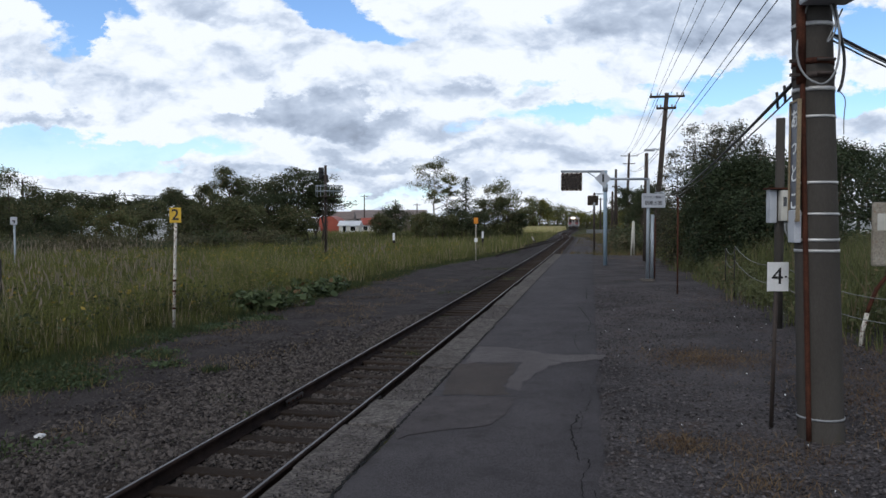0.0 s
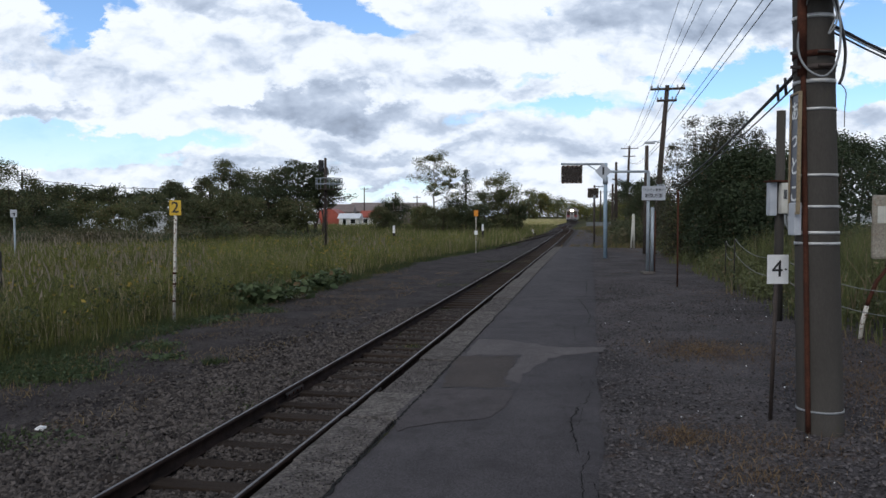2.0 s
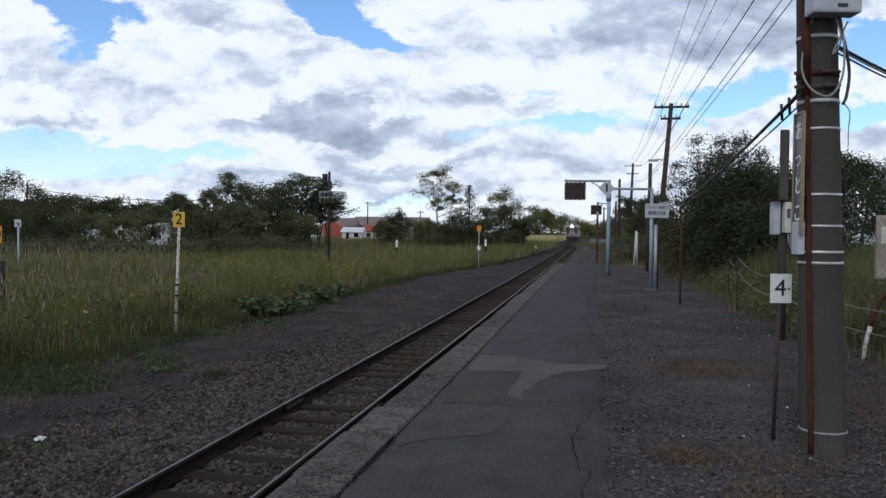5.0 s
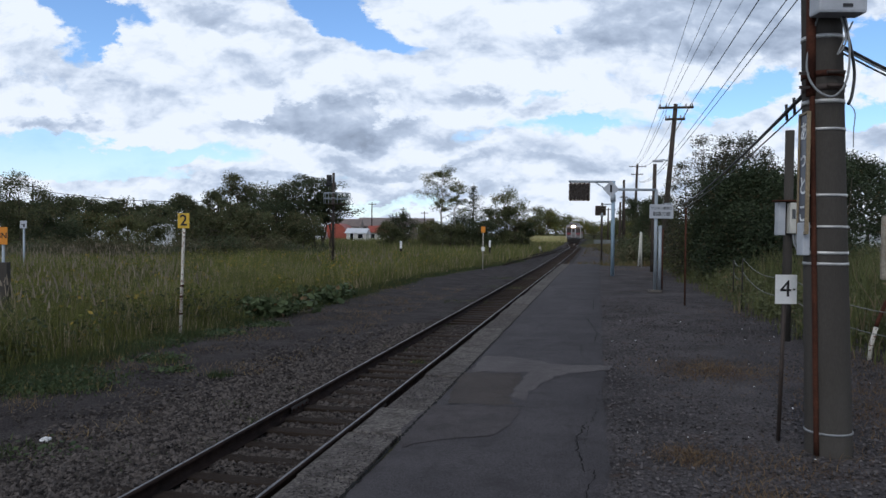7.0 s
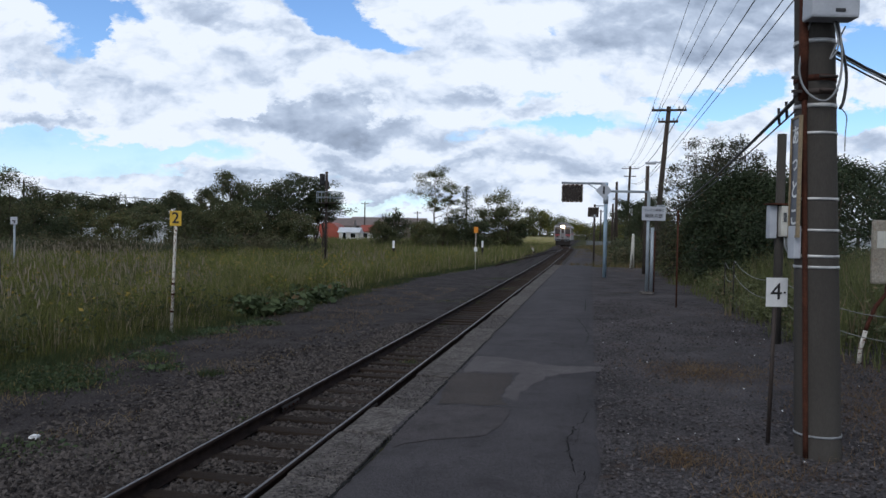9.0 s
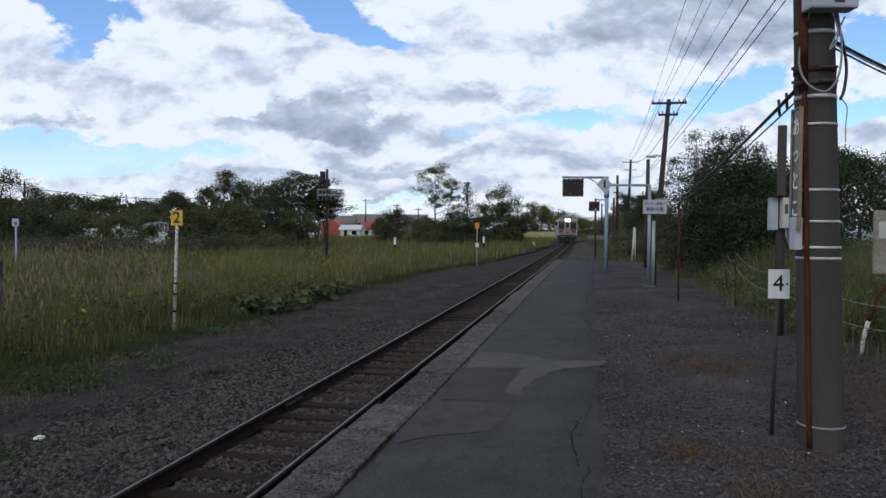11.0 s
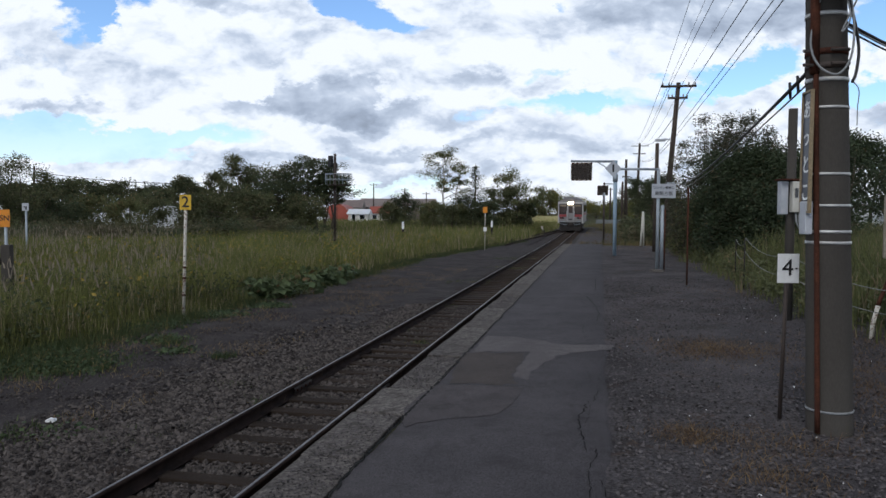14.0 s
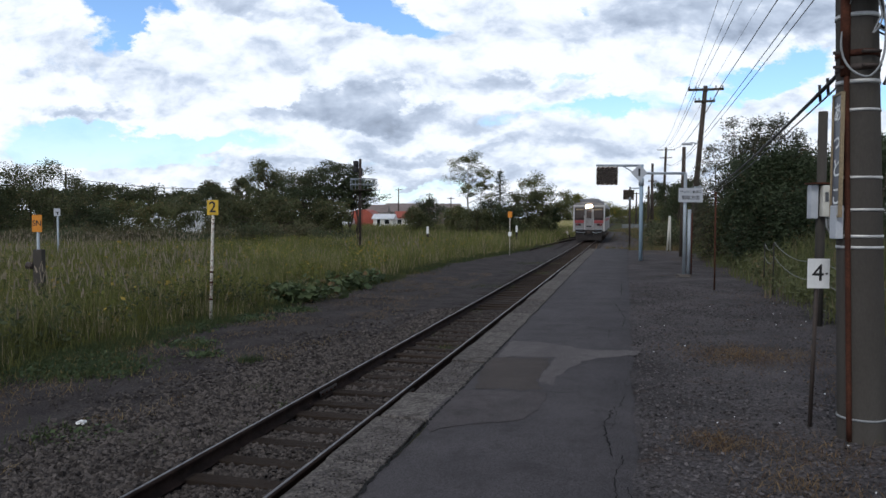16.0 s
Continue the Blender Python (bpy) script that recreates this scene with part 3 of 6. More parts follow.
def crack(path, width, seed):
    """A ragged dark crack as a narrow sunken seam filled with dirt."""
    rnd = random.Random(seed)
    pts = []
    for (x0, y0), (x1, y1) in zip(path, path[1:]):
        n = max(2, int(math.hypot(x1 - x0, y1 - y0) / 0.045))
        pts += [(x0 + (x1 - x0) * i / n + rnd.gauss(0, 0.007), y0 + (y1 - y0) * i / n + rnd.gauss(0, 0.014)) for i in range(n)]
    pts.append(path[-1])
    bm = B()
    prev = None
    for i, (x, y) in enumerate(pts):
        j = min(i + 1, len(pts) - 1)
        dx, dy = pts[j][0] - pts[max(i - 1, 0)][0], pts[j][1] - pts[max(i - 1, 0)][1]
        d = math.hypot(dx, dy) or 1
        w = width * rnd.uniform(0.15, 1.2) * 0.28
        a, b = bm.verts.new((x - dy / d * w, y + dx / d * w, 0.0165)), bm.verts.new((x + dy / d * w, y - dx / d * w, 0.0165))
        if prev:
            bm.faces.new((prev[0], prev[1], b, a))
        prev = (a, b)
    part("crack", bm, TAR, PLATFORM)


def make_wear():
    surface_patch("repair_patch", [(0.44, 9.78), (0.84, 9.71), (1.07, 9.56), (1.29, 9.2), (1.62, 9.16), (1.96, 9.2), (1.87, 8.86), (1.37, 8.65), (1.18, 8.4), (0.98, 8.02), (0.84, 7.67), (0.72, 7.16), (0.61, 7.32), (0.66, 7.67), (0.78, 8.17), (0.9, 8.69), (0.25, 8.65)], 0.0152, PATCH, "pale grey asphalt repair")
    surface_patch("repair_patch", [(-0.09, 6.97), (0.25, 6.94), (0.65, 6.91), (0.61, 6.62), (0.53, 6.37), (0.41, 5.98), (0.17, 5.9), (-0.04, 5.78), (-0.23, 5.69), (-0.36, 5.59), (-0.36, 6.19), (-0.2, 6.72)], 0.0152, PATCH_WORN, "worn asphalt repair")
    surface_patch("repair_patch", [(0.10, 8.60), (0.31, 8.60), (0.84, 8.62), (0.67, 7.73), (0.58, 7.32), (0.62, 7.0), (0.0, 7.04)], 0.0147, PATCH_BROWN, "brownish asphalt repair")
    for i, (path, w) in enumerate((
            ([(1.34, 6.82), (1.24, 6.52), (1.12, 6.28), (1.07, 6.06), (1.0, 5.96), (0.98, 5.74), (0.95, 5.54), (0.93, 5.29)], 0.022),
            ([(0.92, 5.22), (0.92, 5.07), (0.98, 5.1), (0.97, 4.95), (0.9, 4.82), (0.86, 4.66), (0.82, 4.45), (0.78, 4.2)], 0.016),
            ([(1.15, 6.28), (1.11, 6.02), (1.02, 5.71)], 0.008), ([(-0.11, 7.02), (0.15, 6.98), (0.38, 6.99), (0.6, 6.94), (0.77, 6.9), (1.03, 6.97), (1.22, 6.9), (1.48, 6.85)], 0.014),
            ([(1.37, 7.6), (1.33, 7.22), (1.27, 6.99), (1.35, 6.88)], 0.008), ([(1.52, 7.67), (1.43, 7.32), (1.41, 6.99)], 0.008),
            ([(2.6, 14.6), (2.46, 13.03), (2.36, 12.13), (2.14, 11.2)], 0.03), ([(0.9, 4.47), (0.87, 4.2)], 0.012), ([(3.5, 18.5), (3.25, 17.2), (3.0, 15.9)], 0.03),
            ([(1.9, 10.9), (1.75, 10.1), (1.7, 9.4)], 0.012))):
        crack(path, w, i)
    # the open seam behind the edge stones
    seam = []
    for i in range(60):
        p = straight(3.0 + i * 0.5, KERB_IN + 0.012 + 0.03 * noise.noise((0, (3.0 + i * 0.5) * 1.3, 0)))
        seam.append((p.x, p.y))
    crack(seam, 0.05, 77)


make_wear()


def siding(y, off, z=0.0):
    return beside(y, off - 4.1 * ease((122 - y) / 70), z)


def make_siding():
    for o in (-0.566, 0.566):
        rail = thing("rail", "rust-brown rail of a disused siding in grass", "rail", group="rails of the siding")
        rail_mesh("web", o, 56, 116, 1.0, RAIL_SIDE, RAIL_RUST, rail, path=siding, top=RAIL_Z - 0.05)
    rows = [[siding(y, o, BED_Z - 0.03) for o in (-1.2, 0, 1.2)] for y in range(54, 119, 2)]
    tagged(strip("siding_bed", rows, BALLAST), "dark cinder bed of the disused siding", "track bed", kind="structure")
    t = thing("switch_lever", "small weathered point lever beside the rails", "lever", tuple(beside(88, -3.0, BED_Z)))
    part("stand", box(B(), (0, 0, 0.15), (0.3, 0.4, 0.3), bevel=0.03), UNDER, t)
    part("handle", tube(B(), [(0, 0, 0.2), (-0.25, -0.1, 0.75)], 0.03, 8), WHITE, t)
    part("weight", tube(B(), [(-0.2, -0.15, 0.62), (-0.2, -0.02, 0.62)], 0.14, 12), OLD_WHITE, t)


make_siding()


def make_yard():
    rows = []
    y = -14.0
    while y <= 46:
        r = []
        for i in range(31):
            o = ASPHALT_OUT - 0.08 + i * 0.34
            p = straight(y, o)
            drop = ease((p.y - 38) / 12) * -0.9
            r.append((p.x, p.y, -0.008 + drop + 0.02 * noise.noise((p.x * 0.7, p.y * 0.7, 4)) * min(1, i * 0.3) + 0.008 * noise.noise((p.x * 4, p.y * 4, 4))))
        rows.append(r)
        y += 0.5
    tagged(strip("gravel_yard", rows, GRAVEL), "dark crushed gravel yard behind the platform", "gravel", kind="structure")


make_yard()


def make_ramp():
    rows = []
    for i in range(20):
        y = PLATFORM_END - 0.1 + i * 0.8
        k = ease((y - PLATFORM_END) / 13)
        rows.append([straight(y, o + 0.1 * noise.noise((y, o, 0)), (z0 + (LAND_Z + rise(y) + 0.03 - z0) * k)) for o, z0 in ((1.46, -0.9), (1.52, -0.05), (2.2, 0.0), (3.0, 0.005), (3.6, 0.0))])
    rows2 = []
    for i in range(40):
        y = 45.0 + i * 1.8
        rows2.append([beside(y, o + 0.35 * noise.noise((y * 0.3, o, 4)) * (o > 2), z + 0.02 * noise.noise((y, o, 1))) for o, z in ((1.44, BED_Z - 0.01), (2.2, LAND_Z + 0.16), (3.4, LAND_Z + 0.16), (4.8 - 1.8 * ease((y - 80) / 30), LAND_Z + 0.13))])
    tagged(strip("lineside_gravel", rows2, GRAVEL), "dark gravel and dirt path beside the line", "gravel", kind="structure")
    tagged(strip("platform_ramp", rows, GRAVEL), "earth and gravel ramp at the platform end", "ramp", kind="structure")


make_ramp()

# ---- stones, grass and leaves ----


def scatter_stones(name, places, sizes, material, label, seed):
    """Many small angular stones in one mesh."""
    rs = np.random.RandomState(seed)
    n = len(places)
    base = np.array([(1, 0, 0), (-1, 0, 0), (0, 1, 0), (0, -1, 0), (0, 0, 1), (0, 0, -1)], float)
    tri = np.array([(0, 2, 4), (2, 1, 4), (1, 3, 4), (3, 0, 4), (2, 0, 5), (1, 2, 5), (3, 1, 5), (0, 3, 5)])
    v = base[None] * rs.uniform(0.6, 1.25, (n, 6, 1)) + rs.uniform(-0.25, 0.25, (n, 6, 3))
    a = rs.uniform(0, math.tau, n)
    c, s = np.cos(a)[:, None], np.sin(a)[:, None]
    x, y, z = v[..., 0] * c - v[..., 1] * s, v[..., 0] * s + v[..., 1] * c, v[..., 2] * 0.7
    t = rs.uniform(-0.6, 0.6, n)[:, None]
    y, z = y * np.cos(t) - z * np.sin(t), y * np.sin(t) + z * np.cos(t)
    v = np.stack([x, y, z], -1) * np.asarray(sizes)[:, None, None] + np.asarray(places)[:, None]
    f = (tri[None] + (np.arange(n) * 6)[:, None, None]).reshape(-1, 3)
    return tagged(new(name, sheet(name, v.reshape(-1, 3), f, material)), label, "stones", kind="stuff")


def along(rs, n, y0, y1, o0, o1, near=1.0):
    """Random places along the line, denser towards y0 as near grows."""
    y = y0 + (y1 - y0) * rs.uniform(0, 1, n) ** near
    o = rs.uniform(o0, o1, n)
    return np.stack([-3.47 + SLOPE * y + o * math.cos(LEAN), y - o * math.sin(LEAN)], 1), o, y


def cinder_z(p, o):
    """The bed's level left of the track."""
    z = np.interp(o, (-6.3, -4.6, -3.0, -2.0, -1.35), (LAND_Z, LAND_Z + 0.05, LAND_Z + 0.03, BED_Z - 0.02, BED_Z + 0.02))
    return z + np.array([bed_wave(a, b) for a, b in p])


def make_stones():
    rs = np.random.RandomState(3)
    p, o, y = along(rs, 66000, 4.8, 20, -3.4, 1.42, 1.9)
    keep = ((np.abs(o) < 1.5) | (rs.uniform(0, 1, len(o)) < np.clip((o + 3.0) / 0.9, 0.16, 0.95) * np.clip((18 - y) / 8, 0.12, 1))) & (p[:, 0] > -0.64 * p[:, 1])
    keep &= np.abs(np.abs(o) - 0.566) > 0.075
    # the sleepers' tops stay bare between the rails
    gap = np.min(np.abs(y[:, None] - np.array(SLEEPER_ROWS)[None]), axis=1)
    keep &= (gap > 0.105) | (o < -0.56) | (o > 0.95) | (rs.uniform(0, 1, len(o)) < 0.06)
    p, o, y = p[keep], o[keep], y[keep]
    z = np.where((o > -0.62) & (o < 1.1), BED_Z - 0.012, np.where(o < 0, np.interp(o, (-6.3, -4.6, -3.0, -2.0, -1.35), (LAND_Z, LAND_Z + 0.05, LAND_Z + 0.03, BED_Z - 0.02, BED_Z + 0.02)), BED_Z)) + rs.uniform(-0.006, 0.016, len(o)) + np.array([bed_wave(a, b) for a, b in p])
    scatter_stones("ballast_stones", np.column_stack([p, z]), rs.uniform(0.018, 0.038, len(o)) * np.where(o < -0.7, 1.25, 1.0), STONE, "loose brown-grey ballast stones between and beside rails", 5)
    p, o, y = along(rs, 12000, 6, 26, -6.2, -2.8, 1.4)
    scatter_stones("scattered_stones", np.column_stack([p, cinder_z(p, o) + 0.002]), rs.uniform(0.008, 0.026, len(o)), STONE, "sparse small stones on the earth beside the track", 6)
    p, o, y = along(rs, 30000, 3.6, 20, ASPHALT_OUT + 0.02, 8.2, 1.8)
    k = p[:, 0] < 0.66 * p[:, 1]
    p, o = p[k], o[k]
    scatter_stones("yard_pebbles", np.column_stack([p, rs.uniform(-0.01, 0.004, len(o))]), rs.uniform(0.007, 0.019, len(o)), PEBBLE, "small grey crushed stones on the yard", 7)
    p, o, y = along(rs, 5200, 3.6, 15, EDGE + 0.03, KERB_IN - 0.03, 1.3)
    scatter_stones("edge_aggregate", np.column_stack([p, rs.uniform(-0.004, 0.006, len(o))]), rs.uniform(0.004, 0.010, len(o)), PEBBLE, "worn aggregate showing in the concrete edge", 9)
    p, o, y = along(rs, 60, 4, 16, ASPHALT_OUT + 0.1, 8.0, 1.3)
    scatter_stones("pale_pebbles", np.column_stack([p, rs.uniform(0.0, 0.006, len(o))]), rs.uniform(0.006, 0.013, len(o)), WHITE, "few whitish pebbles strewn on dark gravel", 8)


make_stones()


def blades(name, roots, height, width, material, label, seed, lean=0.35, segments=2, category="grass"):
    """Grass: tapered bent blades in one mesh."""
    rs = np.random.RandomState(seed)
    n = len(roots)
    roots = np.asarray(roots, float)
    a = rs.uniform(0, math.tau, n)
    side = np.stack([np.cos(a), np.sin(a), np.zeros(n)], 1)
    b = rs.uniform(0, math.tau, n)
    bend = np.stack([np.cos(b), np.sin(b), np.zeros(n)], 1) * (rs.uniform(0.05, 1, n) * lean)[:, None]
    h = np.asarray(height)[:, None]
    w = np.asarray(width)[:, None] * 0.5
    up = np.array([[0, 0, 1.0]])
    levels = [0.0, 0.55, 1.0] if segments == 2 else [0.0, 1.0]
    vs, k = [], len(levels)
    for i, l in enumerate(levels):
        c = roots + up * h * (l - 0.12 * l * l * lean) + bend * h * l ** 1.8
        if i < k - 1:
            ww = w * (1 - 0.35 * l)
            vs += [c - side * ww, c + side * ww]
        else:
            vs += [c]
    m = len(vs)
    v = np.stack(vs, 1).reshape(-1, 3)
    base = (np.arange(n) * m)[:, None]
    if segments == 2:
        f = np.concatenate([base + np.array([[0, 1, 3]]), base + np.array([[0, 3, 2]]), base + np.array([[2, 3, 4]])])
    else:
        f = base + np.array([[0, 1, 2]])
    return tagged(new(name, sheet(name, v, f, material)), label, category, kind="stuff")


def land_z(p):
    return np.array([land_height(x, y) for x, y in p])


def make_meadow():
    rs = np.random.RandomState(11)

    def field(n, y0, y1, o0, o1, near):
        p, o, y = along(rs, n, y0, y1, o0, o1, near)
        edge = np.array([-6.1 + 0.5 * noise.noise((0.0, yy * 0.35, 2.0)) + 3.4 * ease((yy - 38) / 36) for yy in y])
        seen = np.abs(p[:, 0]) < p[:, 1] * 0.72 + 6
        k = (o < edge) & seen & (p[:, 1] > 5)
        return p[k], o[k], edge[k]

    def tall(p, o, edge, lo, hi):
        patch = np.array([0.5 + 0.5 * noise.noise((x * 0.22, y * 0.22, 0)) + 0.25 * noise.noise((x * 0.9, y * 0.9, 4)) for x, y in p])
        rise = np.clip(0.25 + (edge - o) / 1.5, 0.2, 1)
        return (lo + (hi - lo) * np.clip(patch, 0, 1)) * rise * rs.uniform(0.6, 1.12, len(o))

    p, o, e = field(150000, 8, 30, -30, -5, 1.0)
    # tussocks with dark gaps between them
    k = np.array([noise.noise((x * 1.1, y * 1.1, 2.5)) + 0.6 * noise.noise((x * 0.3, y * 0.3, 7.5)) for x, y in p]) > rs.uniform(-0.75, 0.10, len(o))
    p, o, e = p[k], o[k], e[k]
    h = tall(p, o, e, 0.55, 1.7)
    blades("meadow_grass", np.column_stack([p, land_z(p) - 0.03]), h, rs.uniform(0.006, 0.019, len(o)), MEADOW, "tall yellow-green meadow grass turning dry", 12, 0.5)
    p, o, e = field(84000, 28, 62, -60, -3, 1.0)
    h = tall(p, o, e, 0.8, 1.4)
    blades("meadow_grass_beyond", np.column_stack([p, land_z(p) - 0.03]), h, rs.uniform(0.016, 0.035, len(o)), MEADOW, "tall yellow-green meadow grass further off", 13, 0.45)
    p, o, e = field(90000, 60, 150, -110, -2.5, 1.0)
    h = tall(p, o, e, 0.8, 1.4)
    blades("far_meadow_grass", np.column_stack([p, land_z(p) - 0.03]), h, rs.uniform(0.04, 0.09, len(o)), MEADOW, "pale meadow grass in the distance", 14, 0.3, 1)
    # grass beyond the bend, coloured pale to look sunlit
    y = rs.uniform(135, 255, 26000)
    u = rs.uniform(0.06, 0.165, len(y))
    p = np.stack([u * y, y], 1)
    k = p[:, 0] < np.array([line_x(b) - 3 for b in y])
    p = p[k]
    n = len(p)
    blades("sunlit_far_grass", np.column_stack([p, land_z(p) - 0.05]), rs.uniform(0.7, 1.5, n), rs.uniform(0.10, 0.22, n), SUNLIT_GRASS, "grass beyond the bend with sunlight painted as pale colour", 28, 0.3, 1)
    p, o, e = field(8000, 8, 50, -34, -6, 1.3)
    k = np.array([noise.noise((x * 0.12, y * 0.12, 9.0)) for x, y in p]) > 0.15 - 0.55 * np.clip((-p[:, 0] / p[:, 1] - 0.30) / 0.2, 0, 1)
    p = p[k]
    n = len(p)
    blades("grass_plumes", np.column_stack([p, land_z(p) + rs.uniform(0.85, 1.5, n)]), rs.uniform(0.14, 0.30, n), rs.uniform(0.014, 0.034, n), PLUME, "pale feathery seed heads above the meadow grass", 15, 0.5)
    # low green verge between meadow and ballast
    y = 6 + 60 * rs.uniform(0, 1, 60000) ** 1.5
    o = -6.15 + rs.normal(0, 0.36, len(y)) + 3.4 * np.array([ease((yy - 38) / 36) for yy in y])
    p = np.stack([-3.47 + SLOPE * y + o * math.cos(LEAN), y - o * math.sin(LEAN)], 1)
    k = np.array([noise.noise((a * 0.5, b * 0.5, 1.0)) for a, b in p]) > -0.25
    p = p[k]
    n = len(p)
    blades("verge_grass", np.column_stack([p, [LAND_Z + rise(b) for b in p[:, 1]]]), rs.uniform(0.05, 0.26, n), rs.uniform(0.008, 0.02, n), GREEN_GRASS, "short green grass along the ballast edge", 16, 0.6, 1)
    # tufts on the ballast and the mown patch
    tufts = [(-6.3, 12.0, 1.0, 1700), (-7.3, 12.6, 1.3, 2300), (-2.45, 9.7, 0.25, 200), (-2.7, 8.6, 0.3, 160), (-3.9, 12.9, 0.22, 160), (-5.3, 14.2, 0.4, 220), (-3.4, 8.0, 0.5, 130), (-4.6, 8.2, 0.6, 160),
             (-0.55, 14.2, 0.3, 200), (2.6, 34.0, 1.2, 700), (0.6, 27.0, 0.9, 500), (-2.4, 11.6, 0.3, 140), (3.5, 41, 1.2, 900), (-1.3, 16.0, 0.5, 200), (-0.4, 20.0, 0.6, 200), (-3.0, 10.6, 0.4, 110)]
    ps = np.concatenate([np.stack([rs.normal(x, r * 0.5, n), rs.normal(y, r * 0.5, n)], 1) for x, y, r, n in tufts])
    blades("ballast_tufts", np.column_stack([ps, [LAND_Z + 0.05 + rise(b) for b in ps[:, 1]]]), rs.uniform(0.04, 0.14, len(ps)), rs.uniform(0.008, 0.018, len(ps)), GREEN_GRASS, "small green tufts growing through the ballast", 17, 0.9)
    # creeping leaves on the earth before the meadow
    spots = [(-6.6, 12.2, 0.9, 2600), (-7.3, 12.9, 0.9, 2200), (-5.8, 11.9, 0.5, 500), (-5.6, 14.6, 0.5, 500), (-4.9, 13.4, 0.35, 220), (-6.4, 16.6, 0.6, 800), (-5.5, 18.3, 0.6, 800), (-4.7, 20.0, 0.6, 700), (-2.75, 9.1, 0.22, 120), (-2.5, 10.2, 0.22, 150), (-4.4, 8.4, 0.5, 160)]
    cs = np.concatenate([np.column_stack([rs.normal(x, r * 0.5, n), rs.normal(y, r * 0.5, n), LAND_Z + 0.02 + rs.uniform(0, 0.09, n)]) for x, y, r, n in spots])
    tagged(new("ground_cover", leaves_mesh("ground_cover", cs, rs.uniform(0.018, 0.045, len(cs)), CLOVER, 41, 0.3, 0.8)), "low creeping green leaves on the dark earth", "plants", kind="stuff")
    # right-hand weeds at the yard's far side
    o = rs.uniform(0, 1, 70000) ** 0.9 * 16
    y = 3 + 42 * rs.uniform(0, 1, len(o))
    edge = np.array([6.3 + 0.55 * noise.noise((yy * 0.5, 0, 8.0)) + 0.9 * ease((14 - yy) / 6) for yy in y])
    oo = edge + o
    p = np.stack([-3.47 + SLOPE * y + oo * math.cos(LEAN), y - oo * math.sin(LEAN)], 1)
    k = (p[:, 1] > 4) & (p[:, 0] < p[:, 1] * 0.75 + 4)
    p, o, y = p[k], o[k], y[k]
    n = len(p)
    blades("weeds", np.column_stack([p, land_z(p) - 0.02]), np.clip(0.25 + o * 0.7, 0.2, 1.5) * rs.uniform(0.55, 1.1, n), rs.uniform(0.010, 0.026, n), leafy("weed_blade", (0.046, 0.062, 0.024), (0.158, 0.166, 0.062), (0.19, 0.15, 0.09), 0.16, 0.3, 0.5), "tall rank weeds behind the gravel yard", 18, 0.45)
    cs, sz = [], []
    for i in range(420):
        y = 7 + 20 * rs.uniform(0, 1)
        oo = 6.7 + 0.9 * ease((14 - y) / 6) + 2.8 * rs.uniform(0, 1) ** 1.3 + 0.5 * noise.noise((y * 0.5, 0, 8.0))
        x0, y0 = -3.47 + SLOPE * y + oo * math.cos(LEAN), y - oo * math.sin(LEAN)
        top = rs.uniform(0.25, 0.95) * min(1.0, 0.45 + (oo - 6.4) * 0.35)
        for j in range(34):
            cs.append((x0 + rs.normal(0, 0.15), y0 + rs.normal(0, 0.15), top * rs.uniform(0.05, 1) ** 0.7))
            sz.append(rs.uniform(0.02, 0.06))
    tagged(new("yard_weeds", leaves_mesh("yard_weeds", np.array(cs), np.array(sz), LEAF_MID, 43, 0.6)), "leafy green weeds along the yard's far edge", "plants", kind="stuff")
    # rough grass past the platform, right of the line
    y = 40 + 110 * rs.uniform(0, 1, 60000) ** 1.3
    o = 1.9 + 26 * rs.uniform(0, 1, len(y)) ** 1.4
    p = np.stack([np.array([line_x(b) for b in y]) + o * math.cos(LEAN), y - o * math.sin(LEAN)], 1)
    k = np.array([noise.noise((a * 0.3, b * 0.3, 6.0)) for a, b in p]) + np.clip((o - 3.2) / 4, 0, 1) > 0.22
    p, o = p[k], o[k]
    n = len(p)
    blades("rough_grass", np.column_stack([p, land_z(p) - 0.02]), rs.uniform(0.12, 0.4, n) + 0.5 * np.clip((o - 5) / 6, 0, 1) * rs.uniform(0.5, 1, n), rs.uniform(0.02, 0.05, n), ROUGH, "rough greenish-brown grass beyond the platform end", 20, 0.6, 1)
    # dead straw on the cinders left of the track
    p, o, y = along(rs, 9000, 6, 34, -5.8, -2.2, 1.3)
    k = np.array([noise.noise((a * 0.7, b * 0.7, 12.0)) for a, b in p]) > 0.0
    p, o = p[k], o[k]
    blades("dead_straw", np.column_stack([p, cinder_z(p, o)]), rs.uniform(0.04, 0.15, len(p)), rs.uniform(0.004, 0.010, len(p)), DRY_GRASS, "dead straw scattered over the cinders", 23, 2.4)
    # broad-leaved plants at the meadow's edge
    cs, sz = [], []
    for i in range(120):
        y = 20.5 + 10 * rs.uniform(0, 1) ** 1.2
        o = -6.5 + rs.normal(0, 0.55) - 0.4 * noise.noise((y * 0.6, 0, 0))
        if noise.noise((y * 0.5, o * 0.5, 31.0)) < -0.18:
            continue
        lush = 0.75 + 0.7 * noise.noise((y * 0.7, o * 0.7, 5.0))
        x0, y0 = -3.47 + SLOPE * y + o * math.cos(LEAN), y - o * math.sin(LEAN)
        for j in range(26):
            a, r, h = rs.uniform(0, math.tau), rs.uniform(0.05, 0.45), rs.uniform(0.12, 0.62)
            cs.append((x0 + r * math.cos(a), y0 + r * math.sin(a), LAND_Z + h * lush * (1.15 - r)))
            sz.append(rs.uniform(0.05, 0.16) * (0.6 + 0.5 * lush))
